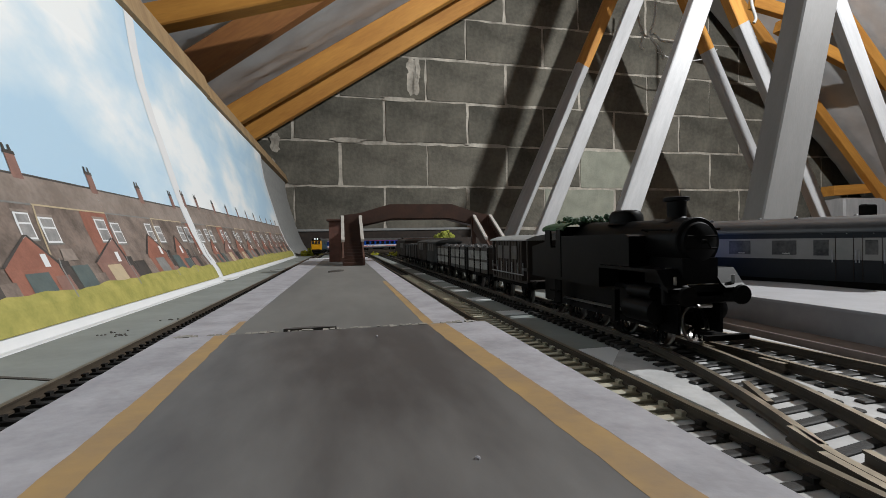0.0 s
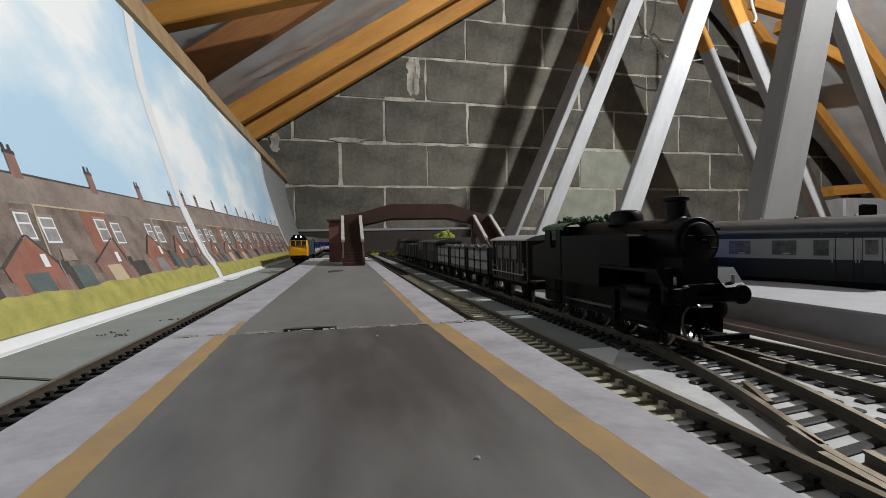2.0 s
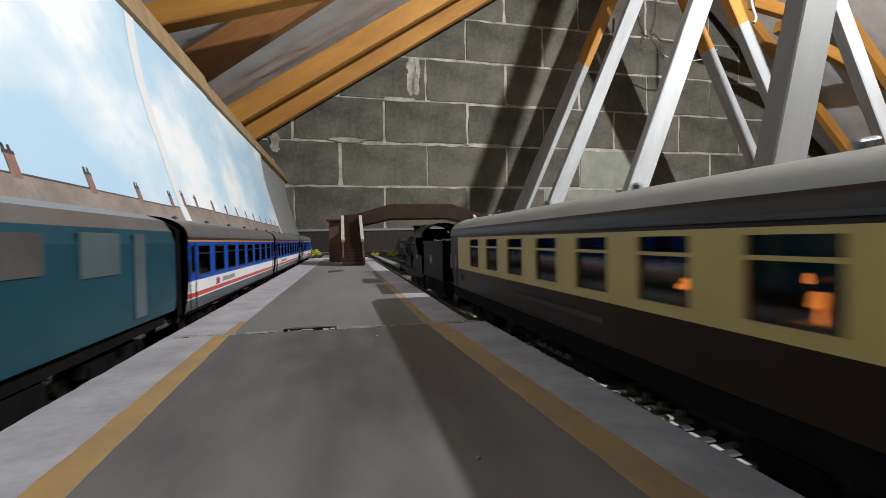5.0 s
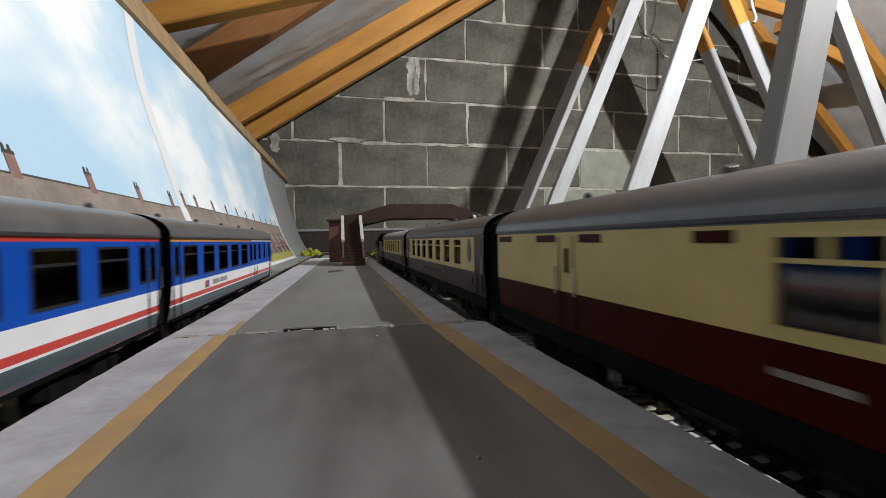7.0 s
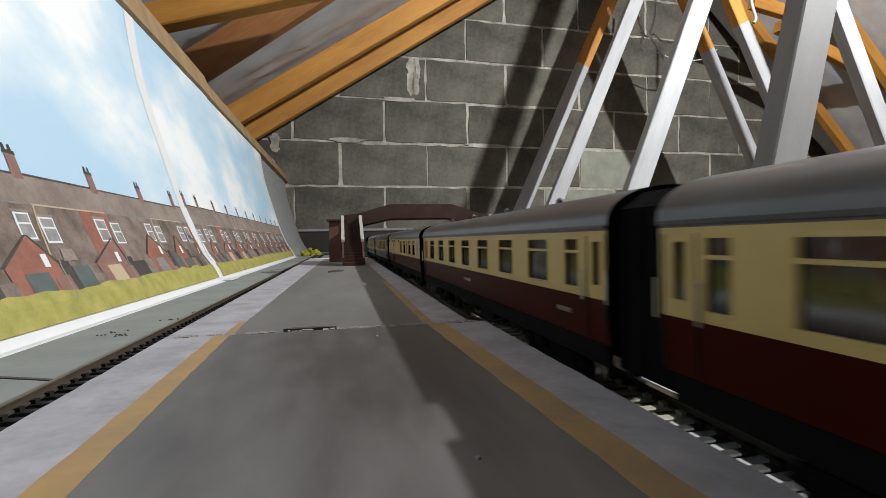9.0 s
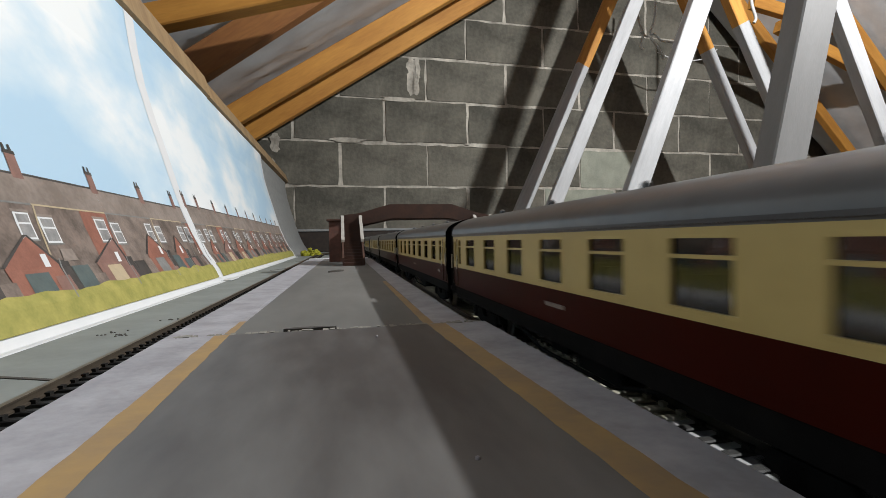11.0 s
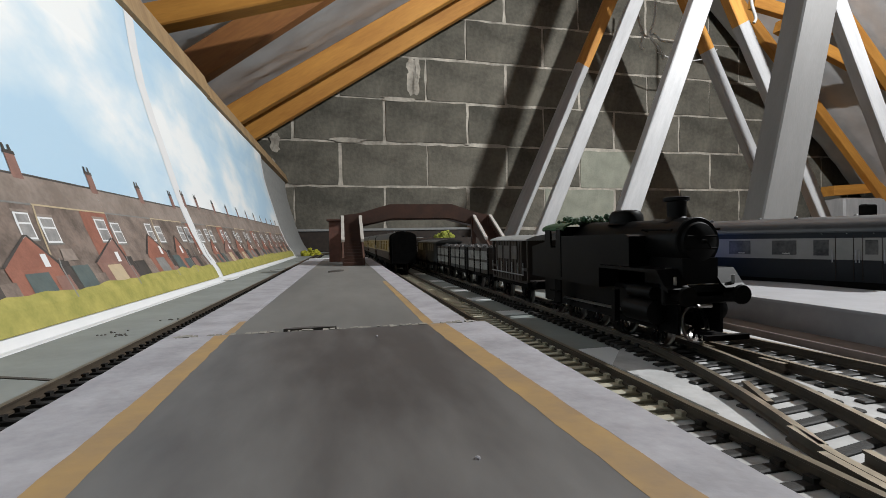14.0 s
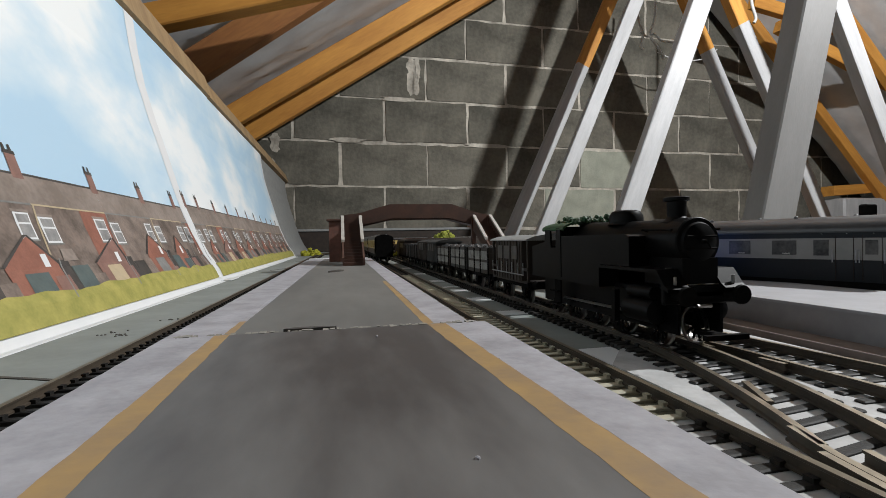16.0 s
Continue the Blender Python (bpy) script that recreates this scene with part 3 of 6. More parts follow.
        bit("yard_door", (M_PGREY, M_PTEAL, M_PCREAM)[rr.randrange(3)], (at(x0 + 0.06), at(x0 + 0.30), 0.026, rr.uniform(0.042, 0.047), 0.00104, at(x0 + 0.12), at(x0 + 0.35)))
        bit("yard_gate", (M_PTEAL, M_PDARK)[n % 2], (at(x1 + 0.06), at(x1 + 0.28), 0.026, rr.uniform(0.044, 0.050), 0.00102, at(x1 + 0.12), at(x1 + 0.34)))
        bit("yard_wall", M_PPINK, (at(x0 + 0.32), at(x0 + 0.50), 0.024, rr.uniform(0.034, 0.043), 0.00106, at(x0 + 0.38), at(x0 + 0.54)))
        bit("yard_wall", M_PBRICKG, (at(x0 - 0.24), at(x0 - 0.05), 0.024, rr.uniform(0.038, 0.05), 0.001, at(x0 - 0.16), at(x0)))
        bit("wall_coping", M_PGREY, (at(x1 - 0.085), at(x1 - 0.07), 0.024, lift + 0.003, 0.0011, at(x1 + 0.02), at(x1 + 0.035)))
        if rr.random() < 0.6:
            bit("shed_roof", M_PROOF, (at(0.02), at(0.20), 0.050, 0.0585, 0.00098, at(0.05), at(0.19)))
        house = e
        e = min(house + pitch, y1 - 0.024)
        n += 1
    return th


backscene(-0.30, 0.664, 0.1100, "curled printed backscene of terraced houses and sky", 0.0925, 0.0850)
backscene(0.662, 1.60, 0.116, "second printed backscene of terraced houses and sky", 0.088, 0.060)
for y0, y1 in ((0.642, 0.667), (1.588, 1.603)):
    bm = bmesh.new()
    patch(bm, y0, y1, ARC[0], TOP - 0.001, 0.0006, 0, y0 - 0.002, y1)
    solid("paper_strip", bm, M_PWHITE, "white paper strip taped over the backscene joint", "paper strip", "paper strips")
bm = bmesh.new()
bx(bm, -0.1500, -0.1465, -0.3, 0.672, 0, 0.0008)
bx(bm, -0.1500, -0.1460, 0.66, 1.62, 0, 0.001)
bx(bm, -0.1490, -0.1395, 0.645, 0.69, 0.001, 0.0022)
solid("paper_border", bm, M_PWHITE, "white paper border folded onto the baseboard", "paper strip")
# plain boards that carry the paper
bm = bmesh.new()
off = [(x - 0.006, z) for x, z in PROFILE]
prism(bm, off + [(x - 0.012, z) for x, z in off[::-1]], "y", -0.9, 2.3)
solid("backing_board", fix(bm), M_TIN, "plain grey-green hardboard behind the backscene", "board")
bm = bmesh.new()
prism(bm, [(-0.262, 0.325), (-0.247, 0.335), (-0.260, 0.378), (-0.280, 0.37)], "y", -0.9, 1.02)
solid("batten", fix(bm), M_BATTEN, "pine batten along the top of the backscene", "batten", "backscene battens")
bm = bmesh.new()
prism(bm, [(-0.262, 0.325), (-0.246, 0.332), (-0.256, 0.365), (-0.272, 0.36)], "y", 1.0, 2.35)
solid("batten", fix(bm), M_BATTEN, "thin dark batten along the top of the backscene", "batten", "backscene battens")

# ---------------------------------------------------------------- platform


def slab(bm, xa, xb, y0, y1, z0, z1, n, rough, seed):
    """A strip along y whose long edges waver; xa and xb are (at y0, at y1)."""
    rings = []
    for i in range(n + 1):
        t = i / n
        y = y0 + (y1 - y0) * t
        a = xa[0] + (xa[1] - xa[0]) * t + rough * noise.noise((y * 140, seed, 0))
        b = xb[0] + (xb[1] - xb[0]) * t + rough * noise.noise((y * 140, seed, 9))
        rings.append([bm.verts.new(v) for v in ((a, y, z0), (b, y, z0), (b, y, z1), (a, y, z1))])
    for p, q in zip(rings, rings[1:]):
        for i in range(4):
            bm.faces.new((p[i], p[(i + 1) % 4], q[(i + 1) % 4], q[i]))
    bm.faces.new(rings[0][::-1]), bm.faces.new(rings[-1])


PZ = 0.0165
for nm, y0, y1, L, R, yl, yr, z, lab in (
        ("near", -0.10, 0.1745, (-0.0545, -0.0595), (0.0538, 0.0525), ((-0.0362, -0.0436), (-0.0285, -0.0388)), ((0.0418, 0.0302), (0.0480, 0.0370)), PZ, "worn grey station platform with yellow lines and pale edging"),
        ("far", 0.1765, 0.90, (-0.0605, -0.0640), (0.0475, 0.0495), ((-0.0418, -0.036), (-0.0385, -0.034)), ((0.0297, 0.0300), (0.0336, 0.0330)), PZ - 0.0006, "worn grey station platform section beyond the joint")):
    th = thing("platform", lab, "platform", "station platform sections")
    n = int((y1 - y0) / 0.004)
    bm = bmesh.new()
    slab(bm, L, R, y0, y1, 0.0, z - 0.0009, n, 0.0007, 3)
    part("deck", fix(bm), M_CARD, th, "dark card platform body")
    bm = bmesh.new()
    slab(bm, (yl[1][0] - 0.001, yl[1][1] - 0.001), (yr[0][0] + 0.001, yr[0][1] + 0.001), y0, y1, z - 0.0009, z, n, 0.0, 1)
    part("surface", fix(bm), M_PLAT if nm == "near" else M_PLATF, th, "smudged grey card surface")
    for a, b in ((L, yl[0]), (yr[1], R)):
        bm = bmesh.new()
        slab(bm, a, b, y0, y1, z - 0.0009, z, n, 0.0004, 5)
        part("edging", fix(bm), M_EDGE, th, "pale lavender-grey painted edging")
    for a, b, e in ((yl[0], yl[1], 0.0), (yr[0], yr[1], 0.17)):
        bm = bmesh.new()
        if nm == "near":
            slab(bm, a, b, y0, y1, z - 0.0009, z + 0.00004, n, 0.0004, 8)
        else:
            # the paint wears out along the further section
            slab(bm, a, b, y0, y1, z - 0.0009, z - 0.00008, n, 0.0004, 8)
            part("surface", fix(bm), M_PLATF if e else M_EDGE, th, "worn bare card surface")
            bm = bmesh.new()
            slab(bm, (a[0], a[0]), (b[0], b[0] - 0.001), y0, y0 + 0.03 + e, z - 0.0005, z + 0.00004, 30, 0.0004, 8)
        part("yellow_line", fix(bm), M_YEL, th, "faded yellow safety line")
    if nm == "near":
        for x, y, r in ((0.0102, 0.157, 0.0004), (0.0182, 0.065, 0.00045)):
            bm = bmesh.new()
            turned(bm, "z", (x, y, z), [(0, r), (0.0003, r * 0.8), (0.0004, r * 0.3)], 9)
            part("paint_speck", bm, M_EDGE, th, "small white speck")
bm = bmesh.new()
for i in range(90):
    x = -0.057 + 0.107 * i / 89
    w = abs(rnd.gauss(0, 0.0007))
    if rnd.random() < 0.62:
        bx(bm, x, x + rnd.uniform(0.0006, 0.0022), 0.1745 - w, 0.1767 + w, PZ - 0.002, PZ + rnd.uniform(-0.0002, 0.0003))
solid("joint_filler", bm, M_JOINT, "rough pale filler along the platform joint", "filler")
bm = bmesh.new()
prism(bm, [(-0.0215, 0.1772), (-0.018, 0.1796), (-0.008, 0.1793), (-0.003, 0.1775), (-0.004, 0.1767), (-0.021, 0.1767)], "z", PZ - 0.0012, PZ + 0.0006)
solid("torn_card", fix(bm), M_CARD, "torn dark card at the platform joint", "card scrap")
bm = bmesh.new()
prism(bm, [(-0.016, 0.507), (-0.005, 0.525), (0.0, 0.522), (-0.008, 0.512)], "z", PZ - 0.001, PZ + 0.0012)
solid("wood_chip", fix(bm), M_CARD, "small dark chip lying on the platform", "chip")

# ---------------------------------------------------------------- track
RAIL_Z = 0.0055
MAIN_X, LEFT_X, LOCO_X = 0.0764, -0.0827, 0.1285
CURVE_Y, CURVE_R = 1.70, {MAIN_X: 0.42, LEFT_X: 0.58, LOCO_X: 0.36}


def line_at(x, s):
    """Place and heading s metres along a running line: straight, then a bend to the right."""
    if s <= CURVE_Y:
        return Vector((x, s, 0)), 0.0
    r = CURVE_R[x]
    a = (s - CURVE_Y) / r
    if a > math.pi / 2:
        return Vector((x + r + (a - math.pi / 2) * r, CURVE_Y + r, 0)), -math.pi / 2
    return Vector((x + r - r * math.cos(a), CURVE_Y + r * math.sin(a), 0)), -a


def rail_along(bm, pts):
    """A bullhead rail along points; slot 0 is the running top, slot 1 the sides."""
    ring = [(-0.0011, 0.0022), (-0.0011, 0.0028), (-0.0004, 0.0031), (-0.0004, 0.0046), (-0.0009, 0.0049), (-0.0009, 0.0055), (0.0009, 0.0055), (0.0009, 0.0049), (0.0004, 0.0046), (0.0004, 0.0031), (0.0011, 0.0028), (0.0011, 0.0022)]
    loops = []
    for i, p in enumerate(pts):
        a, b = Vector(pts[max(i - 1, 0)]), Vector(pts[min(i + 1, len(pts) - 1)])
        d = (b - a).normalized()
        nx, ny = d.y, -d.x
        loops.append([bm.verts.new((p[0] + nx * u, p[1] + ny * u, z)) for u, z in ring])
    n = len(ring)
    for a, b in zip(loops, loops[1:]):
        for i in range(n):
            bm.faces.new((a[i], a[(i + 1) % n], b[(i + 1) % n], b[i])).material_index = 0 if i == 5 else 1
    bm.faces.new(loops[0][::-1]).material_index = 1
    bm.faces.new(loops[-1]).material_index = 1


def sleeper_mesh(name, m, half):
    bm = bmesh.new()
    bx(bm, -half, half, -0.0015, 0.0015, 0.0001, 0.0023, 0, 0.0003)
    for s in (-1, 1):
        for t in (-0.0023, 0.0008):
            bx(bm, s * 0.00825 + t, s * 0.00825 + t + 0.0015, -0.0011, 0.0011, 0.0022, 0.0034)
    return mesh(name, bm, m)


SLEEPERS = {"black": sleeper_mesh("sleeper", M_SLEEP, 0.0158), "olive": sleeper_mesh("sleeper", M_SLEEPB, 0.0158)}


def track(x, y0, y1, pitch, kind, label, top=M_RAILD):
    th = thing("railway_track", label, "railway track", "running lines")
    for s in (-0.00825, 0.00825):
        bm = bmesh.new()
        pts = []
        k = y0
        while k <= y1:
            c, h = line_at(x, k)
            pts.append((c.x + s * math.cos(h), c.y + s * math.sin(h), 0))
            k += 0.3 if k < CURVE_Y - 0.31 else 0.03
        rail_along(bm, pts)
        part("rail", fix(bm), [top, M_RAILS], th, "tarnished brown rail")
    far = bmesh.new()
    k = y0
    while k < y1:
        c, h = line_at(x, k)
        kd = kind(k)
        if -0.15 < k < 1.2:
            ob = new("sleeper", SLEEPERS[kd])
            ob.parent = th
            ob.matrix_basis = Matrix.Translation(c) @ Matrix.Rotation(h + rnd.uniform(-0.02, 0.02), 4, "Z")
        else:
            m = Matrix.Translation(c) @ Matrix.Rotation(h, 4, "Z")
            v = bx(far, -0.0158, 0.0158, -0.0017, 0.0017, 0.0001, 0.0023)
            for q in v:
                q.co = m @ q.co
        k += pitch
    ob = part("sleepers", far, M_SLEEP, th, "far dark sleepers")
    ob["kind"] = "stuff"
    return th


track(MAIN_X, -3.2, 2.7, 0.0069, lambda k: "olive" if 0.105 < k < 0.62 else "black", "model railway track beside the platform, olive sleepers")
track(LEFT_X, -3.2, 2.7, 0.0069, lambda k: "black", "model railway track beside the backscene, black sleepers")
track(LOCO_X, 0.155, 2.6, 0.0069, lambda k: "black", "model railway siding track under the goods train")

# the pointwork: one road curving to the platform line, one running on
turnout = thing("railway_points", "set of model railway points with black sleepers and bright rails", "railway points")


def bend(p0, p1, p2, n=14):
    return [tuple(Vector(p0) * (1 - t) ** 2 + Vector(p1) * 2 * t * (1 - t) + Vector(p2) * t * t) for t in (i / n for i in range(n + 1))]


ROADS = [bend((0.1203, 0.19, 0), (0.119, 0.135, 0), (0.0935, 0.077, 0)), bend((0.1368, 0.19, 0), (0.1368, 0.138, 0), (0.1145, 0.080, 0)), [(0.1145, 0.080, 0), (0.094, 0.034, 0), (0.0847, 0.0, 0), (0.0847, -0.2, 0)],
         [(0.1395, 0.185, 0), (0.1435, 0.15, 0), (0.1443, 0.10, 0), (0.1450, -0.2, 0)], [(0.158, 0.195, 0), (0.1618, 0.171, 0), (0.1640, 0.147, 0), (0.1672, 0.116, 0), (0.168, -0.2, 0)],
         [(0.1130, 0.116, 0), (0.1050, 0.1, 0)], [(0.0900, 0.0745, 0), (0.0855, 0.05, 0)], [(0.0990, 0.073, 0), (0.0945, 0.055, 0)], [(0.1395, 0.137, 0), (0.1405, 0.128, 0)], [(0.0958, 0.0862, 0), (0.0918, 0.0731, 0), (0.0885, 0.055, 0)]]
for r in ROADS:
    bm = bmesh.new()
    rail_along(bm, r)
    part("rail", fix(bm), [M_RAIL, M_RAILS], turnout, "bright worn rail")
tie = {}
for i in range(42):
    y = 0.185 - 0.0069 * i
    t = min(max((0.185 - y) / 0.12, 0), 1)
    a = 0.1125 - 0.0155 * t
    b = 0.1445 + 0.003 * t - 0.022 * t * t
    for x0, x1 in ((a, b - 0.004), (max(b, 0.134), 0.176)):
        if x1 - x0 < 0.02:
            continue
        key = round(x1 - x0, 3)
        if key not in tie:
            bm = bmesh.new()
            bx(bm, -key / 2, key / 2, -0.0015, 0.0015, 0.0001, 0.0023, 0, 0.0003)
            tie[key] = mesh("sleeper", bm, M_SLEEP)
        ob = new("sleeper", tie[key])
        ob.parent = turnout
        ob.matrix_basis = pose((x0 + x1) / 2, y, 0, 0, 0, 12 * t if x0 == a else 0)

# ---------------------------------------------------------------- far siding platform
th = thing("siding_platform", "white-topped siding platform with a grey face", "platform")
bm = bmesh.new()
slab(bm, (0.200, 0.2005), (0.276, 0.276), -0.3, 0.9, 0, 0.0155, 60, 0.0004, 2)
part("face", fix(bm), M_SPLATF, th, "grey card platform face")
bm = bmesh.new()
slab(bm, (0.1985, 0.199), (0.276, 0.276), -0.3, 0.9, 0.0155, 0.0168, 60, 0.0005, 2)
part("top", fix(bm), M_SPLAT, th, "white card platform top")
bm = bmesh.new()
slab(bm, (0.184, 0.186), (0.199, 0.199), -0.3, 0.6, 0, 0.004, 60, 0.0007, 4)
part("kerb", fix(bm), M_KERB, th, "brown kerb along the platform foot")

# ---------------------------------------------------------------- footbridge
BY = 0.735
th = thing("footbridge", "dark brown model footbridge over the tracks with cream handrails", "footbridge")


def flight(x0, x1):
    for i in range(14):
        y = 0.632 + (BY - 0.632) * i / 14
        z = PZ + 0.056 * (i + 1) / 14
        st = bmesh.new()
        bx(st, x0 + 0.0012, x1 - 0.0012, y, y + 0.0085, z - 0.006, z)
        part("step", st, M_BRIDGE, th)
    for x in (x0, x1):
        s = bmesh.new()
        prism(s, [(0.628, PZ), (0.640, PZ), (BY + 0.006, PZ + 0.050), (BY + 0.006, PZ + 0.066), (BY - 0.004, PZ + 0.067), (0.628, PZ + 0.010)], "x", x - 0.0012, x + 0.0012)
        part("stair_side", fix(s), M_BRIDGE, th, "brown stair side panel")
        s = bmesh.new()
        prism(s, [(0.6655, PZ + 0.0305), (BY - 0.004, PZ + 0.067), (BY - 0.004, PZ + 0.0705), (0.6655, PZ + 0.0340)], "x", x - 0.0022, x + 0.0022)
        part("handrail", fix(s), M_BRIDGEW, th, "cream handrail")
    for x in (x0, x1):
        s = bmesh.new()
        bx(s, x - 0.003, x + 0.003, BY - 0.002, BY + 0.006, PZ - (PZ if x0 > 0.1 else 0), 0.085)
        part("post", s, M_BRIDGE, th)


flight(0.0, 0.0265)
flight(0.205, 0.232)
for y in (BY + 0.004, BY + 0.034):
    bm = bmesh.new()
    prism(bm, [(0.0, 0.0665), (0.026, 0.072), (0.075, 0.0825), (0.165, 0.0825), (0.215, 0.070), (0.235, 0.066), (0.235, 0.086), (0.215, 0.09), (0.17, 0.1045), (0.072, 0.1045), (0.026, 0.091), (0.0, 0.088)], "y", y - 0.001, y + 0.001)
    part("girder_side", fix(bm), M_BRIDGE, th, "arched brown girder side")
bm = bmesh.new()
prism(bm, [(0.0, 0.064), (0.075, 0.0805), (0.165, 0.0805), (0.235, 0.064), (0.235, 0.066), (0.165, 0.083), (0.075, 0.083), (0.0, 0.067)], "y", BY + 0.005, BY + 0.033)
part("deck", fix(bm), M_BRIDGE, th, "brown bridge deck")
tower = thing("stair_tower", "brick stair tower standing on the platform", "model building")
bm = bmesh.new()
bx(bm, -0.0215, -0.0025, 0.77, 0.80, PZ - 0.0005, 0.080)
part("wall", bm, M_MBRICK, tower, "red-brown brick wall")
bm = bmesh.new()
bx(bm, -0.025, 0.0, 0.766, 0.804, 0.080, 0.0835, 0, 0.0008)
part("roof", bm, M_BRIDGE, tower, "flat brown roof")
bm = bmesh.new()
bx(bm, -0.062, -0.003, 0.905, 0.93, 0, 0.0168)
bx(bm, 0.031, 0.046, 0.905, 0.93, 0, 0.0168)
solid("platform_end", bm, M_PWHITE, "white-painted platform end ramp", "platform end")


# foliage clumps beyond the bridge
def clump(name, place, size, count, m, label, seed):
    rr = random.Random(seed)
    bm = bmesh.new()
    for i in range(count):
        d = Vector((rr.gauss(0, 1), rr.gauss(0, 1), rr.gauss(0, 0.6)))
        d = d.normalized() * size * rr.random() ** 0.4
        d.z = abs(d.z) * 0.8
        r = size * rr.uniform(0.12, 0.3)
        M = Matrix.Translation(Vector(place) + d) @ Euler((rr.random() * 6, rr.random() * 6, 0)).to_matrix().to_4x4() @ Matrix.Diagonal((r, r, r * 0.6, 1))
        bmesh.ops.create_icosphere(bm, subdivisions=1, radius=1, matrix=M)
    return solid(name, bm, m, label, "bush", "model bushes")


clump("bush", (0.103, 1.60, 0.0), 0.014, 40, M_FLOWER, "yellow flowering model bush", 1)
clump("bush", (0.148, 1.42, 0.0), 0.018, 60, M_FLOWER, "yellow-green model bush beside the track", 2)
clump("bush", (0.285, 1.34, 0.05), 0.028, 90, M_LEAF, "yellow-green foliage on the far embankment", 3)
clump("bush", (-0.11, 1.72, 0.0), 0.034, 120, M_FLOWER, "yellow-green hedge beside the far track", 4)
bm = bmesh.new()
prism(bm, [(0.155, 0), (0.17, 0.052), (0.80, 0.058), (0.84, 0)], "y", 1.2, 1.5)
solid("embankment", fix(bm), M_WBROWN, "dark brown model embankment", "embankment")
bm = bmesh.new()
bx(bm, 0.20, 0.6, 1.55, 1.62, 0, 0.055, 0, 0.003)
solid("low_building", bm, M_MBRICK, "low dark brick model building", "model building")
# ---------------------------------------------------------------- rolling stock
HALF = 0.0178


def flank(z):
    """Half width of a coach side at a height: a slight turn-under at the bottom."""
    return HALF - 0.0012 * max(0.0, (0.0285 - z) / 0.0127) ** 2


def side_faces(bm, sgn, y0, y1, bands, holes):
    """A coach side: colour bands of (z0, z1, slot), with rectangular window openings (a, b, z0, z1)."""
    ys = sorted({y0, y1, *[h[0] for h in holes], *[h[1] for h in holes]})
    zs = sorted({*[b[0] for b in bands], *[b[1] for b in bands], *[h[2] for h in holes], *[h[3] for h in holes]})
    for a, b in zip(ys, ys[1:]):
        for c, d in zip(zs, zs[1:]):
            m, k = (a + b) / 2, (c + d) / 2
            if any(h[0] < m < h[1] and h[2] < k < h[3] for h in holes):
                continue
            slot = [s for p, q, s in bands if p < k < q][0]
            v = [bm.verts.new((sgn * flank(z), y, z)) for y, z in ((a, c), (b, c), (b, d), (a, d))]
            bm.faces.new(v if sgn > 0 else v[::-1]).material_index = slot


CACHE = {}


def window_meshes(w, h, bar, frame_m):
    """A shared frame and pane for an opening of that size; x is outward."""
    key = (round(w, 4), round(h, 4), bar, frame_m.name)
    if key not in CACHE:
        f = bmesh.new()
        e = 0.0007
        for a in ((-w / 2, -w / 2 + e, -h / 2, h / 2), (w / 2 - e, w / 2, -h / 2, h / 2), (-w / 2 + e, w / 2 - e, -h / 2, -h / 2 + e), (-w / 2 + e, w / 2 - e, h / 2 - e, h / 2)):
            bx(f, -0.0012, 0.0001, a[0], a[1], a[2], a[3])
        if bar:
            bx(f, -0.001, 0.0, -w / 2 + e, w / 2 - e, h * 0.19, h * 0.19 + 0.0007)
        if bar == 2:
            bx(f, -0.001, 0.0, -0.0005, 0.0005, h * 0.19 + 0.0007, h / 2 - e)
        g = bmesh.new()
        bx(g, -0.0009, -0.0006, -w / 2 + e * 0.5, w / 2 - e * 0.5, -h / 2 + e * 0.5, h / 2 - e * 0.5)
        CACHE[key] = (mesh("window", f, frame_m), mesh("pane", g, M_GLASS))
    return CACHE[key]


WHEEL = {}


def wheel_mesh(r, spokes):
    if (r, spokes) not in WHEEL:
        bm = bmesh.new()
        turned(bm, "x", (0, 0, 0), [(-0.0014, r + 0.0009), (-0.0008, r + 0.0009), (-0.0006, r), (0.0012, r - 0.0001)], 24, 1, cap=False)
        turned(bm, "x", (0, 0, 0), [(-0.0014, r * 0.86), (0.0012, r * 0.86)], 24, 1, cap=False)
        if spokes:
            for i in range(spokes):
                a = 2 * math.pi * i / spokes
                stick(bm, (0, 0, 0), (0, math.cos(a) * r * 0.9, math.sin(a) * r * 0.9), 0.0005, 5)
        else:
            turned(bm, "x", (0, 0, 0), [(-0.0008, r * 0.87), (0.0004, r * 0.6), (0.0006, r * 0.3)], 20)
        turned(bm, "x", (0, 0, 0), [(-0.0014, r * 0.2), (0.0018, r * 0.18)], 10)
        WHEEL[r, spokes] = mesh("wheel", bm, [M_SOOT, M_STEEL])
    return WHEEL[r, spokes]


def axle(parent, y, r, spokes=0, out=0.0083):
    for s in (-1, 1):
        ob = new("wheel", wheel_mesh(r, spokes))
        ob.parent = parent
        ob.matrix_basis = Matrix.Translation((s * out, y, r)) @ Matrix.Rotation(0 if s > 0 else math.pi, 4, "Z")


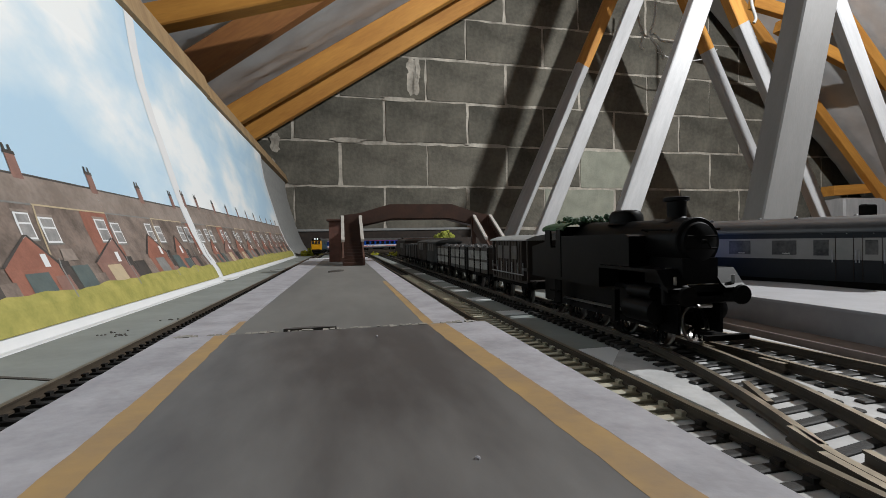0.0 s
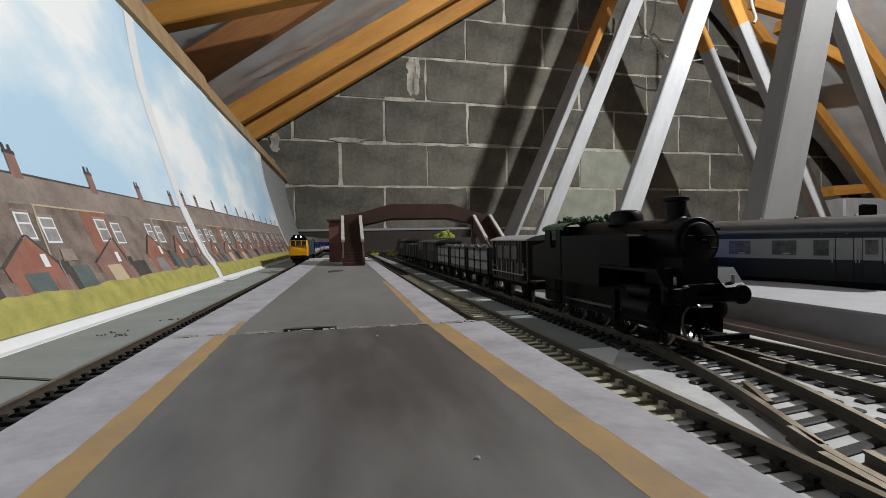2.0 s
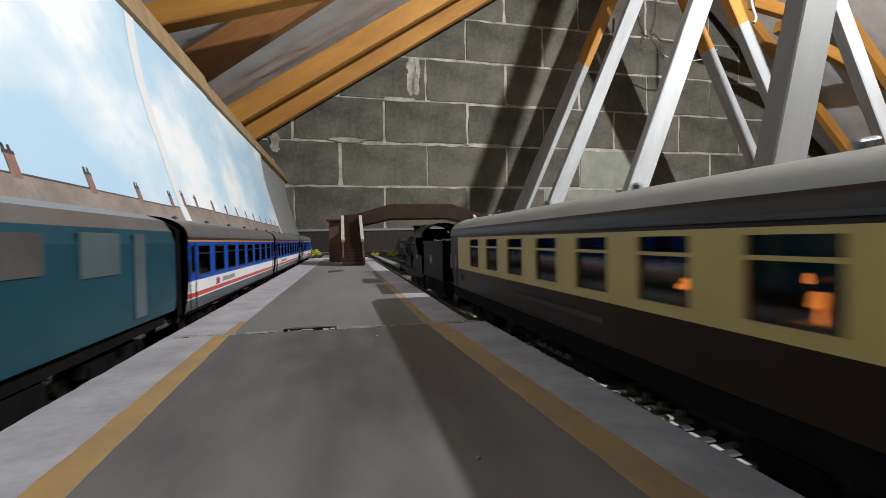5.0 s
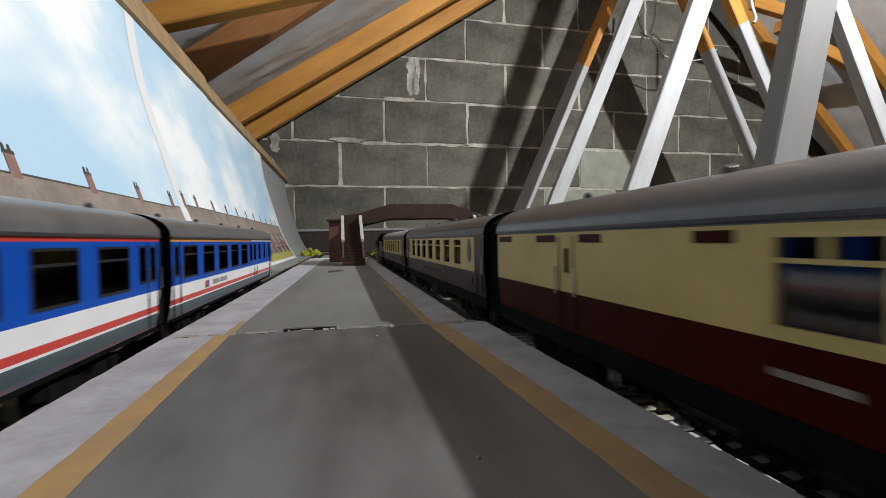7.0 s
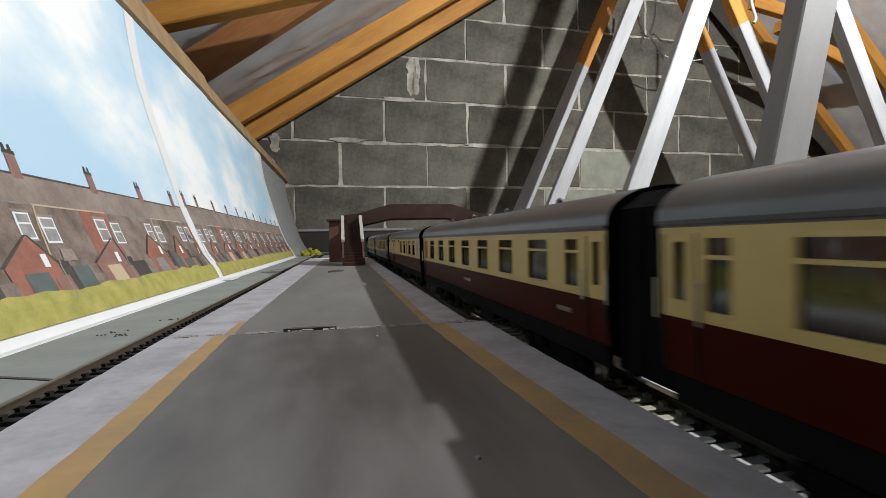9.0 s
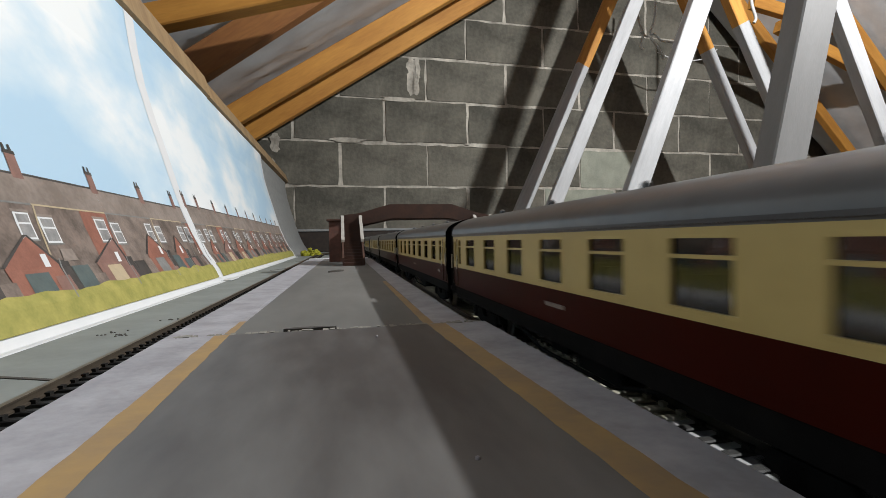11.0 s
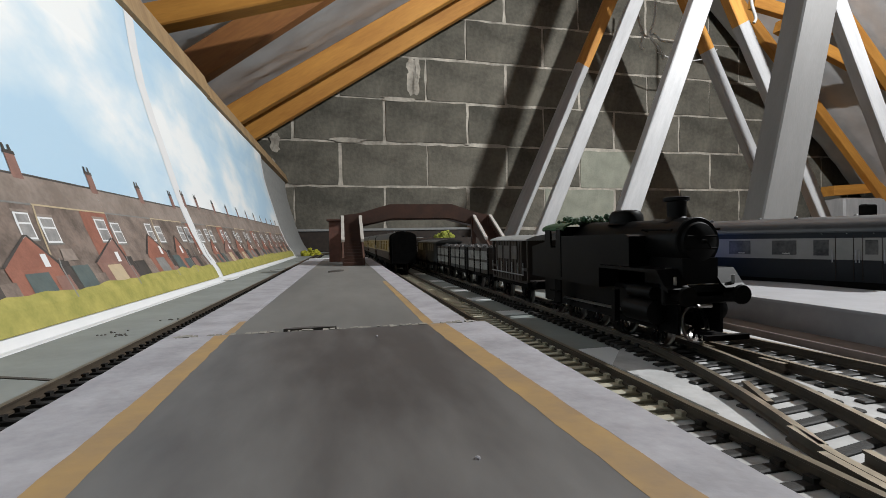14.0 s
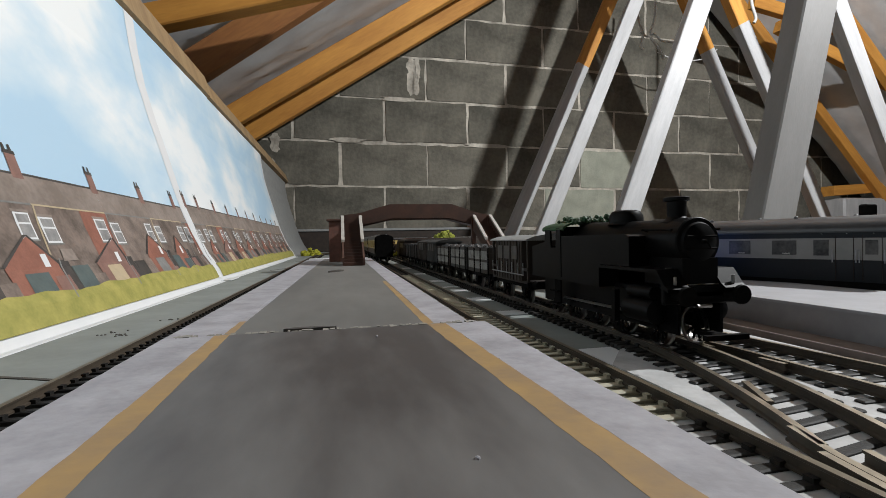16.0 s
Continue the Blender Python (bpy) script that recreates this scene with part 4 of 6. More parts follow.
def bogie(parent, y):
    bm = bmesh.new()
    for s in (-1, 1):
        prism(bm, [(y - 0.021, 0.0065), (y - 0.019, 0.0095), (y - 0.006, 0.0095), (y - 0.004, 0.0065), (y + 0.004, 0.0065), (y + 0.006, 0.0095), (y + 0.019, 0.0095), (y + 0.021, 0.0065), (y + 0.012, 0.0045), (y + 0.006, 0.003), (y - 0.006, 0.003), (y - 0.012, 0.0045)], "x", s * 0.0118 - 0.0009, s * 0.0118 + 0.0009)
        for k in (-1, 1):
            bx(bm, s * 0.0122 - 0.0012, s * 0.0122 + 0.0014, y + k * 0.0155 - 0.002, y + k * 0.0155 + 0.002, 0.0045, 0.009, 0, 0.0004)
    bx(bm, -0.011, 0.011, y - 0.003, y + 0.003, 0.005, 0.0105)
    b = part("bogie", fix(bm), M_SOOT, parent, "black bogie with bright wheel rims")
    for k in (-1, 1):
        axle(b, y + k * 0.0155, 0.0066)
    return b


def coach(name, label, category, group, L, mats, bands, wins, ovals=(), roof_m=M_ROOFG, frame_m=M_CREAM, doors=(), slots=(), extras=(), lamps=False, seat=M_SEAT, eaves=False):
    """A bogie coach, its origin midway along it on the rail tops. wins: (from, to, z0, z1, bar) from the rear end."""
    th = thing(name, label, category, group)
    h = L / 2
    holes = [(-h + a, -h + b, c, d) for a, b, c, d, _ in wins]
    bm = bmesh.new()
    for s in (-1, 1):
        side_faces(bm, s, -h, h, bands, holes)
    zs = sorted({b[0] for b in bands} | {b[1] for b in bands})
    for y, k in ((-h, 1), (h, -1)):
        ring = [(flank(z), z) for z in zs] + [(-flank(z), z) for z in zs[::-1]]
        f = bm.faces.new([bm.verts.new((x, y, z)) for x, z in (ring if k > 0 else ring[::-1])])
        f.material_index = len(mats) - 1
    bx(bm, -0.0166, 0.0166, -h + 0.001, h - 0.001, zs[0] - 0.0003, zs[0] + 0.0008, len(mats) - 1)
    part("body", bm, mats, th, "painted coach body")
    # roof
    bm = bmesh.new()
    g = zs[-1]
    arc = [(HALF + 0.0003, g - 0.0002)] + [((HALF + 0.0003) * math.cos(a), g + 0.0004 + 0.0093 * math.sin(a) ** 0.9) for a in (math.pi * i / 22 for i in range(1, 12))]
    prism(bm, arc + [(-x, z) for x, z in arc[-2::-1]], "y", -h - 0.0006, h + 0.0006)
    fix(bm)
    for f in bm.faces:
        if abs(f.normal.y) > 0.9:
            f.material_index = 1
        elif eaves and f.calc_center_median().z < g + 0.0036:
            f.material_index = 2
    part("roof", bm, [roof_m, M_GANG, M_UMBER], th, "curved grey roof", soft=True)
    # dark gutter strip along each eave
    for s in (-1, 1):
        bm = bmesh.new()
        bx(bm, s * (HALF + 0.0004) - 0.0003, s * (HALF + 0.0004) + 0.0003, -h, h, g - 0.0004, g + 0.0004)
        part("gutter", bm, M_DROOF, th, "dark gutter strip")
    for i in range(9):
        bm = bmesh.new()
        y = -h + 0.022 + (L - 0.044) * i / 8
        turned(bm, "z", (0.006 * (-1) ** i, y, g + 0.0087), [(0, 0.0013), (0.0014, 0.0012), (0.0019, 0.0007), (0.0021, 0.0003)], 10)
        part("roof_vent", bm, M_ROOFG, th, soft=True)
    # windows
    for a, b, c, d, bar in wins:
        fr, pa = window_meshes(b - a, d - c, bar, frame_m)
        for s in (-1, 1):
            ob = new("window", fr)
            ob.parent = th
            ob.matrix_basis = Matrix.Translation((s * flank((c + d) / 2), -h + (a + b) / 2, (c + d) / 2)) @ Matrix.Rotation(0 if s > 0 else math.pi, 4, "Z")
            p = new("pane", pa)
            p.parent = ob
    for y, c, w, hh, m in ovals:
        for s in (-1, 1):
            bm = bmesh.new()
            ring = [(-h + y + math.cos(i * math.pi / 10) * w / 2, c + math.sin(i * math.pi / 10) * hh / 2) for i in range(20)]
            prism(bm, ring, "x", s * (HALF - 0.0002), s * (HALF + 0.0003))
            part("oval_window", fix(bm), m, th, "oval lavatory window")
    for a, b, c, d, m in slots:
        for s in (-1, 1):
            bm = bmesh.new()
            bx(bm, s * (HALF + 0.0001) - 0.0002, s * (HALF + 0.0001) + 0.0002, -h + a, -h + b, c, d)
            part("vestibule_panel" if d - c > 0.012 else "window" if d - c > 0.005 else "ventilator", bm, m, th)
    for y in doors:
        for s in (-1, 1):
            bm = bmesh.new()
            for k in (-0.0042, 0.0042):
                bx(bm, s * HALF - 0.0002, s * HALF + 0.00025, -h + y + k - 0.00015, -h + y + k + 0.00015, zs[0] + 0.001, g - 0.002)
            part("door", bm, M_UMBER, th, "door outline")
            bm = bmesh.new()
            for k in (-0.0055, 0.0055):
                stick(bm, (s * (HALF + 0.0008), -h + y + k, 0.027), (s * (HALF + 0.0008), -h + y + k, 0.0345), 0.0003, 5)
            part("handle", bm, M_STEEL, th, "grab rail beside the door")
    # gangways, underframe, bogies, buffers
    reach = 0.0090 if L < 0.255 else 0.0057
    for s in (-1, 1):
        bm = bmesh.new()
        prism(bm, [(-0.0148, 0.0125), (0.0148, 0.0125), (0.0148, 0.0485), (0.0090, 0.0524), (-0.0090, 0.0524), (-0.0148, 0.0485)], "y", min(s * h, s * (h + reach)), max(s * h, s * (h + reach)))
        part("gangway", fix(bm), M_GANG, th, "black corridor gangway")
        bm = bmesh.new()
        for x in (-0.0112, 0.0112):
            turned(bm, "y", (x, s * (h - 0.001), 0.0138), [(0, 0.0009), (s * 0.004, 0.0009), (s * 0.004, 0.0024), (s * 0.0052, 0.0022)], 12)
        part("buffer", fix(bm), M_SOOT, th)
    for s in (-1, 1):
        bm = bmesh.new()
        bx(bm, s * 0.0156 - 0.0008, s * 0.0156 + 0.0008, -h + 0.002, h - 0.002, 0.0118, zs[0])
        part("sole_bar", bm, M_SOOT, th)
        bm = bmesh.new()
        for y in (-0.03, 0.03):
            stick(bm, (s * 0.0125, y * 1.7, 0.0125), (s * 0.0125, y * 0.7, 0.0055), 0.0006, 5)
        stick(bm, (s * 0.0125, -0.021, 0.0055), (s * 0.0125, 0.021, 0.0055), 0.0006, 5)
        part("truss_rod", bm, M_SOOT, th)
    bm = bmesh.new()
    bx(bm, -0.012, 0.012, -0.024, -0.002, 0.0055, 0.0125, 0, 0.0006)
    part("battery_box", bm, M_SOOT, th)
    bm = bmesh.new()
    bx(bm, -0.010, 0.011, 0.008, 0.02, 0.006, 0.0125, 0, 0.0006)
    part("vacuum_tank", bm, M_SOOT, th)
    for s in (-1, 1):
        bogie(th, s * (h - 0.042))
    # inside
    bm = bmesh.new()
    bx(bm, -0.0165, 0.0165, -h + 0.002, h - 0.002, zs[0] + 0.001, zs[0] + 0.002)
    for i in range(int((L - 0.03) / 0.0148)):
        y = -h + 0.015 + i * 0.0148
        for s in (-1, 1):
            bx(bm, s * 0.0095 - 0.0055, s * 0.0095 + 0.0055, y - 0.0012, y + 0.0012, zs[0] + 0.002, 0.0352)
    part("interior", bm, seat, th, "dim seats inside")
    if lamps:
        for i in range(7):
            y = -h + 0.0463 + i * 0.0262
            for s in (-1, 1):
                bm = bmesh.new()
                bx(bm, s * 0.0125 - 0.004, s * 0.0125 + 0.004, y - 0.0045, y + 0.0045, 0.0282, 0.0302)
                t = part("table", bm, M_CLOTH, th, "white table cloth")
                if i in (0, 1) or i > 4:
                    bm = bmesh.new()
                    turned(bm, "z", (s * 0.014, y + 0.001, 0.0302), [(0, 0.0004), (0.0022, 0.0004), (0.0022, 0.0013), (0.0042, 0.0008)], 10)
                    part("table_lamp", bm, M_TLAMP if i in (0, 1) else M_CLOTH, t, "small glowing orange table lamp")
    for a, b, c, d, m in extras:
        for s in (-1, 1):
            bm = bmesh.new()
            x = flank((c + d) / 2)
            bx(bm, s * x - 0.0002, s * x + 0.00015, -h + a, -h + b, c, d)
            part("lettering_bar", bm, m, th, "illegible lettering bar")
    return th


ZB, ZG, ZW = 0.0172, 0.0447, 0.0277
LC = 0.2515  # length over the body ends
CRIM = dict(mats=[M_CREAM, M_CRIM, M_ROOFG, M_GANG], bands=[(ZB, ZW, 1), (ZW, 0.0438, 0), (0.0438, ZG, 2)])
big, small_w = (0.0290, 0.0426), (0.0302, 0.0420)
C_WINS = [(0.0024, 0.0072, *small_w, 0), (0.0130, 0.0215, *big, 1)] + [(0.0315 + 0.0295 * k, 0.0475 + 0.0295 * k, *big, 1) for k in range(7)] + [(0.2340, 0.2405, *big, 1), (0.2440, 0.2485, *small_w, 0)]
G_RED = "crimson and cream train"
bars = ((0.018, 0.026, 0.0225, 0.0236, M_PBRICK), (0.12, 0.132, 0.0225, 0.0236, M_PBRICK))
main_coaches = []
P_WINS = [(0.0405 + 0.0262 * k, 0.0565 + 0.0262 * k, 0.0289, 0.0430, 1) for k in range(7)]
PULL = dict(mats=[M_CREAM, M_UMBER, M_UMBER, M_GANG], bands=[(ZB, 0.0274, 1), (0.0274, 0.0434, 0), (0.0434, ZG, 2)], eaves=True)
vest = ((0.0, 0.0150, 0.0275, 0.0433, M_UMBER), (0.2365, 0.2515, 0.0275, 0.0433, M_UMBER))
pov = ((0.0243, 0.0371, 0.0062, 0.0108, M_PDARK), (0.2300, 0.0371, 0.0062, 0.0108, M_PDARK))
p_ext = ((0.02, 0.024, 0.0215, 0.0245, M_WBROWN), (0.095, 0.155, 0.0222, 0.0236, M_WBROWN), (0.228, 0.232, 0.0215, 0.0245, M_WBROWN))
P_FRONT = [w for w in P_WINS if w[0] < 0.2]
p1 = coach("pullman_coach", "umber and cream dining coach with a pale roof", "railway coach", G_RED, LC, wins=P_FRONT, ovals=pov[:1], roof_m=M_ROOFW, slots=vest, extras=p_ext, doors=(0.0075, 0.2440), lamps=True, **PULL)
p2 = coach("pullman_coach", "umber and cream dining coach with glowing table lamps", "railway coach", G_RED, LC, wins=P_WINS, ovals=pov, roof_m=M_ROOFG, slots=vest, extras=p_ext, doors=(0.0075, 0.2440), lamps=True, **PULL)
B_WINS = [(0.0260, 0.0420, *big, 2), (0.0504, 0.0672, *big, 2), (0.0735, 0.0807, *big, 0), (0.0877, 0.1044, *big, 2), (0.1159, 0.1317, *big, 2), (0.1918, 0.1964, 0.0322, 0.0402, 0)]
b_slots = tuple((a, b, 0.0411, 0.0431, M_CRIM) for a, b in ((0.138, 0.1467), (0.1765, 0.1868), (0.2006, 0.2135), (0.2362, 0.2485)))
p3 = coach("brake_coach", "crimson and cream brake coach with luggage doors", "railway coach", G_RED, LC, wins=B_WINS, ovals=((0.0131, 0.0361, 0.0072, 0.0135, M_PGLASS),), doors=(0.1941,), slots=b_slots, extras=bars, **CRIM)
main_coaches = [p1, p2, p3]
for lab in ("crimson and cream corridor coach behind the brake coach", "crimson and cream corridor coach in mid train", "crimson and cream corridor coach at the train's tail"):
    main_coaches.append(coach("corridor_coach", lab, "railway coach", G_RED, LC, wins=C_WINS, extras=bars, doors=(0.0048, 0.2463), **CRIM))

# blue, white and red train
SECT = lambda top: dict(mats=[M_BLUE, M_WHITE, M_RED, M_TEAL, top, M_GANG], bands=[(0.0122, 0.0180, 3), (0.0180, 0.0187, 1), (0.0187, 0.0208, 2), (0.0208, 0.0262, 1), (0.0262, 0.0436, 0), (0.0436, 0.0452, 4)], frame_m=M_DBLUE)
s_big, s_slim = (0.0282, 0.0421), (0.0296, 0.0421)
S_WINS = [(0.0040, 0.0090, *s_slim, 0)] + [(0.0145 + 0.0285 * k, 0.0342 + 0.0285 * k, *s_big, 1) for k in range(8)] + [(0.2405, 0.2465, *s_slim, 0), (0.2495, 0.2545, *s_slim, 0)]
T_WINS = [(0.0040, 0.0090, *s_slim, 0)] + [(0.0145 + 0.0287 * k, 0.0342 + 0.0287 * k, *s_big, 1) for k in range(5)] + [(0.1585, 0.1670, *s_slim, 0), (0.1735, 0.1815, *s_slim, 0), (0.1935, 0.2020, *s_slim, 0), (0.2180, 0.2240, *s_slim, 0), (0.2430, 0.2505, *s_slim, 0)]
s_ext = ((0.0460, 0.0500, 0.0215, 0.0248, M_RED), (0.0505, 0.0525, 0.0215, 0.0248, M_BLUE), (0.0600, 0.0720, 0.0222, 0.0244, M_BGREY), (0.0745, 0.0890, 0.0222, 0.0244, M_BGREY))
t_ext = s_ext + ((0.1760, 0.1785, 0.0185, 0.0262, M_PDARK), (0.1860, 0.1885, 0.0185, 0.0262, M_PDARK), (0.1625, 0.2575, 0.0437, 0.0451, M_WHITE))
blue_coaches = [coach("sector_coach", lab, "railway coach", "blue and white train", 0.258, wins=wins, doors=(0.006, 0.252), extras=ext, **SECT(top)) for lab, top, wins, ext in (("blue and white coach with red stripe and orange cantrail", M_ORANGE, S_WINS, s_ext), ("blue and white coach with red stripe and red cantrail", M_RED, S_WINS, s_ext), ("blue and white brake coach with part orange, part white cantrail", M_ORANGE, T_WINS, t_ext))]

# blue-grey coach standing at the siding platform
BG = dict(mats=[M_BGREY, M_DBLUE, M_GANG], bands=[(0.0158, 0.0285, 1), (0.0285, 0.0412, 0), (0.0412, ZG, 1)], frame_m=M_BGREY)
G_WINS = [(0.005, 0.0105, 0.0318, 0.0400, 0), (0.0275, 0.0350, 0.0308, 0.0402, 0)] + [(0.044 + 0.0265 * k, 0.0575 + 0.0265 * k, 0.0310, 0.0400, 0) for k in range(7)] + [(0.238, 0.2435, 0.0318, 0.0400, 0)]
siding = coach("siding_coach", "dark blue and grey coach standing at the siding platform", "railway coach", "", 0.258, wins=[], slots=[(a, b, c, d, M_SWIN) for a, b, c, d, _ in G_WINS] + [(a + 0.0035, a + 0.0075, c + 0.0004, c + 0.0013, M_CLOTH) for a, b, c, d, _ in G_WINS[2:9]], doors=(0.0075, 0.02), roof_m=M_DROOF, **BG)
A_SIDE = radians(20)
near_end = Vector((0.298, 0.205, 0.0035))
along = Vector((-math.sin(A_SIDE), math.cos(A_SIDE), 0))
siding.matrix_basis = Matrix.Translation(near_end + along * 0.129 + Vector((math.cos(A_SIDE), math.sin(A_SIDE), 0)) * 0.010) @ Matrix.Rotation(A_SIDE, 4, "Z")
bm = bmesh.new()
stub = [near_end + along * s + Vector((math.cos(A_SIDE), math.sin(A_SIDE), 0)) * (0.010 + o) for o in (-0.00825, 0.00825) for s in (-0.30, 0.27)]
rail_along(bm, [tuple(stub[0]), tuple(stub[1])]), rail_along(bm, [tuple(stub[2]), tuple(stub[3])])
tr = thing("railway_track", "siding track under the blue and grey coach", "railway track", "running lines", at=Matrix.Translation((0, 0, -0.002)))
part("rail", fix(bm), [M_RAIL, M_RAILS], tr)
bm = bmesh.new()
for i in range(3):
    pts = [(0.0175 * math.cos(math.pi * k / 8), 0.0, 0.0435 + 0.0105 * math.sin(math.pi * k / 8)) for k in range(9)]
    for p, q in zip(pts, pts[1:]):
        stick(bm, (p[0], -0.122 + i * 0.012, p[2]), (q[0], -0.122 + i * 0.012, q[2]), 0.0005, 5)
part("roof_rib", bm, M_STEEL, siding, "bright ribs across the coach roof")
bm = bmesh.new()
bx(bm, 0.402, 0.413, 0.296, 0.303, 0.058, 0.070, 0, 0.001)
stick(bm, (0.4075, 0.30, 0.0), (0.4075, 0.30, 0.058), 0.0016, 8)
solid("signal_post", bm, M_SOOT, "small black signal box on a thin post", "model signal")
# rounded blue end of a further vehicle behind the tank engine
th = thing("railcar_end", "bright blue rounded end of a stabled railcar", "railway vehicle")
bm = bmesh.new()
prism(bm, [(-0.0178, 0.006), (-0.0178, 0.027), (-0.015, 0.034), (-0.008, 0.0385), (0, 0.0395), (0.008, 0.0385), (0.015, 0.034), (0.0178, 0.027), (0.0178, 0.006)], "y", 0.0, 0.04)
part("body", fix(bm), [M_BLUE], th, "bright blue rounded body", soft=True)
bm = bmesh.new()
bx(bm, -0.016, 0.016, -0.0006, 0.0, 0.012, 0.026)
part("end_panel", bm, M_BGREY, th, "pale grey end panel")
bm = bmesh.new()
bx(bm, -0.014, 0.014, 0.0, 0.04, 0.0, 0.006)
part("underframe", bm, M_SOOT, th)
th.matrix_basis = pose(0.2165, 0.272, 0.0168, 0, 0, 20)

# ---------------------------------------------------------------- blue diesel, front towards -y
diesel = thing("diesel_locomotive", "blue diesel locomotive with a yellow nose and lit headcode lamps", "locomotive", "blue and white train")
LD = 0.196
W = 0.0176
bm = bmesh.new()
sect = [(W - 0.0006, 0.0165), (W, 0.021), (W, 0.043), (W - 0.0012, 0.0475), (0.0135, 0.0518), (0.007, 0.0543), (0, 0.0550)]
ring = sect + [(-x, z) for x, z in sect[-2::-1]]
prism(bm, ring, "y", 0.011, LD - 0.002)
for f in bm.faces:
    if f.calc_center_median().z > 0.0478 and abs(f.normal.y) < 0.5:
        f.material_index = 1
part("body", fix(bm), [M_RBLUE, M_ROOFG], diesel, "rail-blue body with a grey roof")


def nose_ring(half, y, lean):
    ring = [(-half * 0.96, 0.0165), (half * 0.96, 0.0165), (half, 0.024), (half, 0.034), (half * 0.97, 0.041), (half * 0.92, 0.0468), (-half * 0.92, 0.0468), (-half * 0.97, 0.041), (-half, 0.034), (-half, 0.024)]
    return [bm.verts.new((x, y + max(0, z - 0.034) * lean, z)) for x, z in ring]


bm = bmesh.new()
rings = [nose_ring(half, y, lean) for half, y, lean in ((0.0146, 0.0, 0.28), (0.0158, 0.0006, 0.27), (0.0167, 0.0026, 0.2), (0.0174, 0.0062, 0.1), (0.0178, 0.0125, 0.0))]
for p, q in zip(rings, rings[1:]):
    for i in range(10):
        bm.faces.new((p[i], p[(i + 1) % 10], q[(i + 1) % 10], q[i]))
bm.faces.new(rings[0][::-1]), bm.faces.new(rings[-1])
nose = part("nose", fix(bm), M_YELLOW, diesel, "yellow cab front")
bm = bmesh.new()
bx(bm, -0.0150, 0.0150, -0.0006, 0.006, 0.0100, 0.0185, 0, 0.0012)
part("buffer_beam", bm, M_SOOT, diesel, "black buffer beam")
for x0, x1 in ((-0.0136, -0.0056), (-0.0044, 0.0044), (0.0056, 0.0136)):
    bm = bmesh.new()
    prism(bm, [(x0, 0.0358), (x1, 0.0358), (x1 - 0.0003, 0.0452), (x0 + 0.0003, 0.0452)], "y", 0.0, 0.0012)
    for v in bm.verts:
        v.co.y += (v.co.z - 0.034) * 0.28 - 0.0006
    part("windscreen", fix(bm), M_CABG, diesel, "dark cab windscreen")
    bm = bmesh.new()
    for a, b, c, d in ((x0 - 0.0006, x0, 0.0352, 0.0458), (x1, x1 + 0.0006, 0.0352, 0.0458), (x0, x1, 0.0352, 0.0358), (x0, x1, 0.0452, 0.0458)):
        bx(bm, a, b, -0.0008, 0.0, c, d)
    for v in bm.verts:
        v.co.y += (v.co.z - 0.034) * 0.28 - 0.0001
    part("windscreen_frame", bm, M_YELLOW, diesel)
bm = bmesh.new()
prism(bm, [(-0.0150, 0.0464), (0.0150, 0.0464), (0.0142, 0.0495), (0.0118, 0.0535), (-0.0118, 0.0535), (-0.0142, 0.0495)], "y", 0.0030, 0.016)
bx(bm, -0.0098, 0.0098, 0.0022, 0.016, 0.0482, 0.0568, 0, 0.0009)
part("headcode_box", fix(bm), M_SOOT, diesel, "black headcode box over the cab")
for x in (-0.0043, 0.0043):
    bm = bmesh.new()
    turned(bm, "y", (x, 0.0022, 0.0528), [(0.0, 0.0015), (-0.0008, 0.0014), (-0.0012, 0.0009)], 16)
    part("headcode_lamp", fix(bm), M_HEAD, diesel, "bright white headcode lamp")
for s in (-1, 1):
    for y, z0, z1, w, m in ((0.021, 0.036, 0.0455, 0.008, M_PDARK), (0.034, 0.019, 0.046, 0.0085, M_TEAL), (0.16, 0.019, 0.046, 0.0085, M_TEAL), (0.06, 0.034, 0.046, 0.022, M_TEAL), (0.10, 0.036, 0.0455, 0.018, M_PDARK), (0.135, 0.034, 0.046, 0.022, M_TEAL)):
        bm = bmesh.new()
        bx(bm, s * (W + 0.0001) - 0.0002, s * (W + 0.0001) + 0.0002, y - w / 2, y + w / 2, z0, z1)
        part("side_window" if m is M_PDARK else "side_panel", bm, m, diesel)
    bm = bmesh.new()
    bx(bm, s * (W + 0.0001) - 0.0002, s * (W + 0.0002), 0.0795, 0.0835, 0.0265, 0.0305) if s > 0 else bx(bm, -W - 0.0002, -W + 0.0002, 0.0795, 0.0835, 0.0265, 0.0305)
    part("emblem", bm, M_BGREY, diesel, "small pale emblem")
    bm = bmesh.new()
    turned(bm, "y", (s * 0.0112, -0.0006, 0.0145), [(0, 0.0012), (-0.004, 0.0012), (-0.004, 0.0028), (-0.0052, 0.0026)], 14)
    part("buffer", fix(bm), M_SOOT, diesel)
bm = bmesh.new()
bx(bm, -0.0145, 0.0145, 0.008, LD - 0.006, 0.0118, 0.0166)
bx(bm, -0.0135, 0.0135, 0.078, 0.118, 0.004, 0.0118, 0, 0.001)
bx(bm, -0.006, 0.006, -0.009, 0.0, 0.0045, 0.0075, 0, 0.0006)
bx(bm, -0.0115, 0.0115, 0.001, 0.003, 0.004, 0.011)
part("underframe", bm, M_SOOT, diesel, "black underframe and coupling")
for y in (0.042, LD - 0.042):
    bogie(diesel, y)


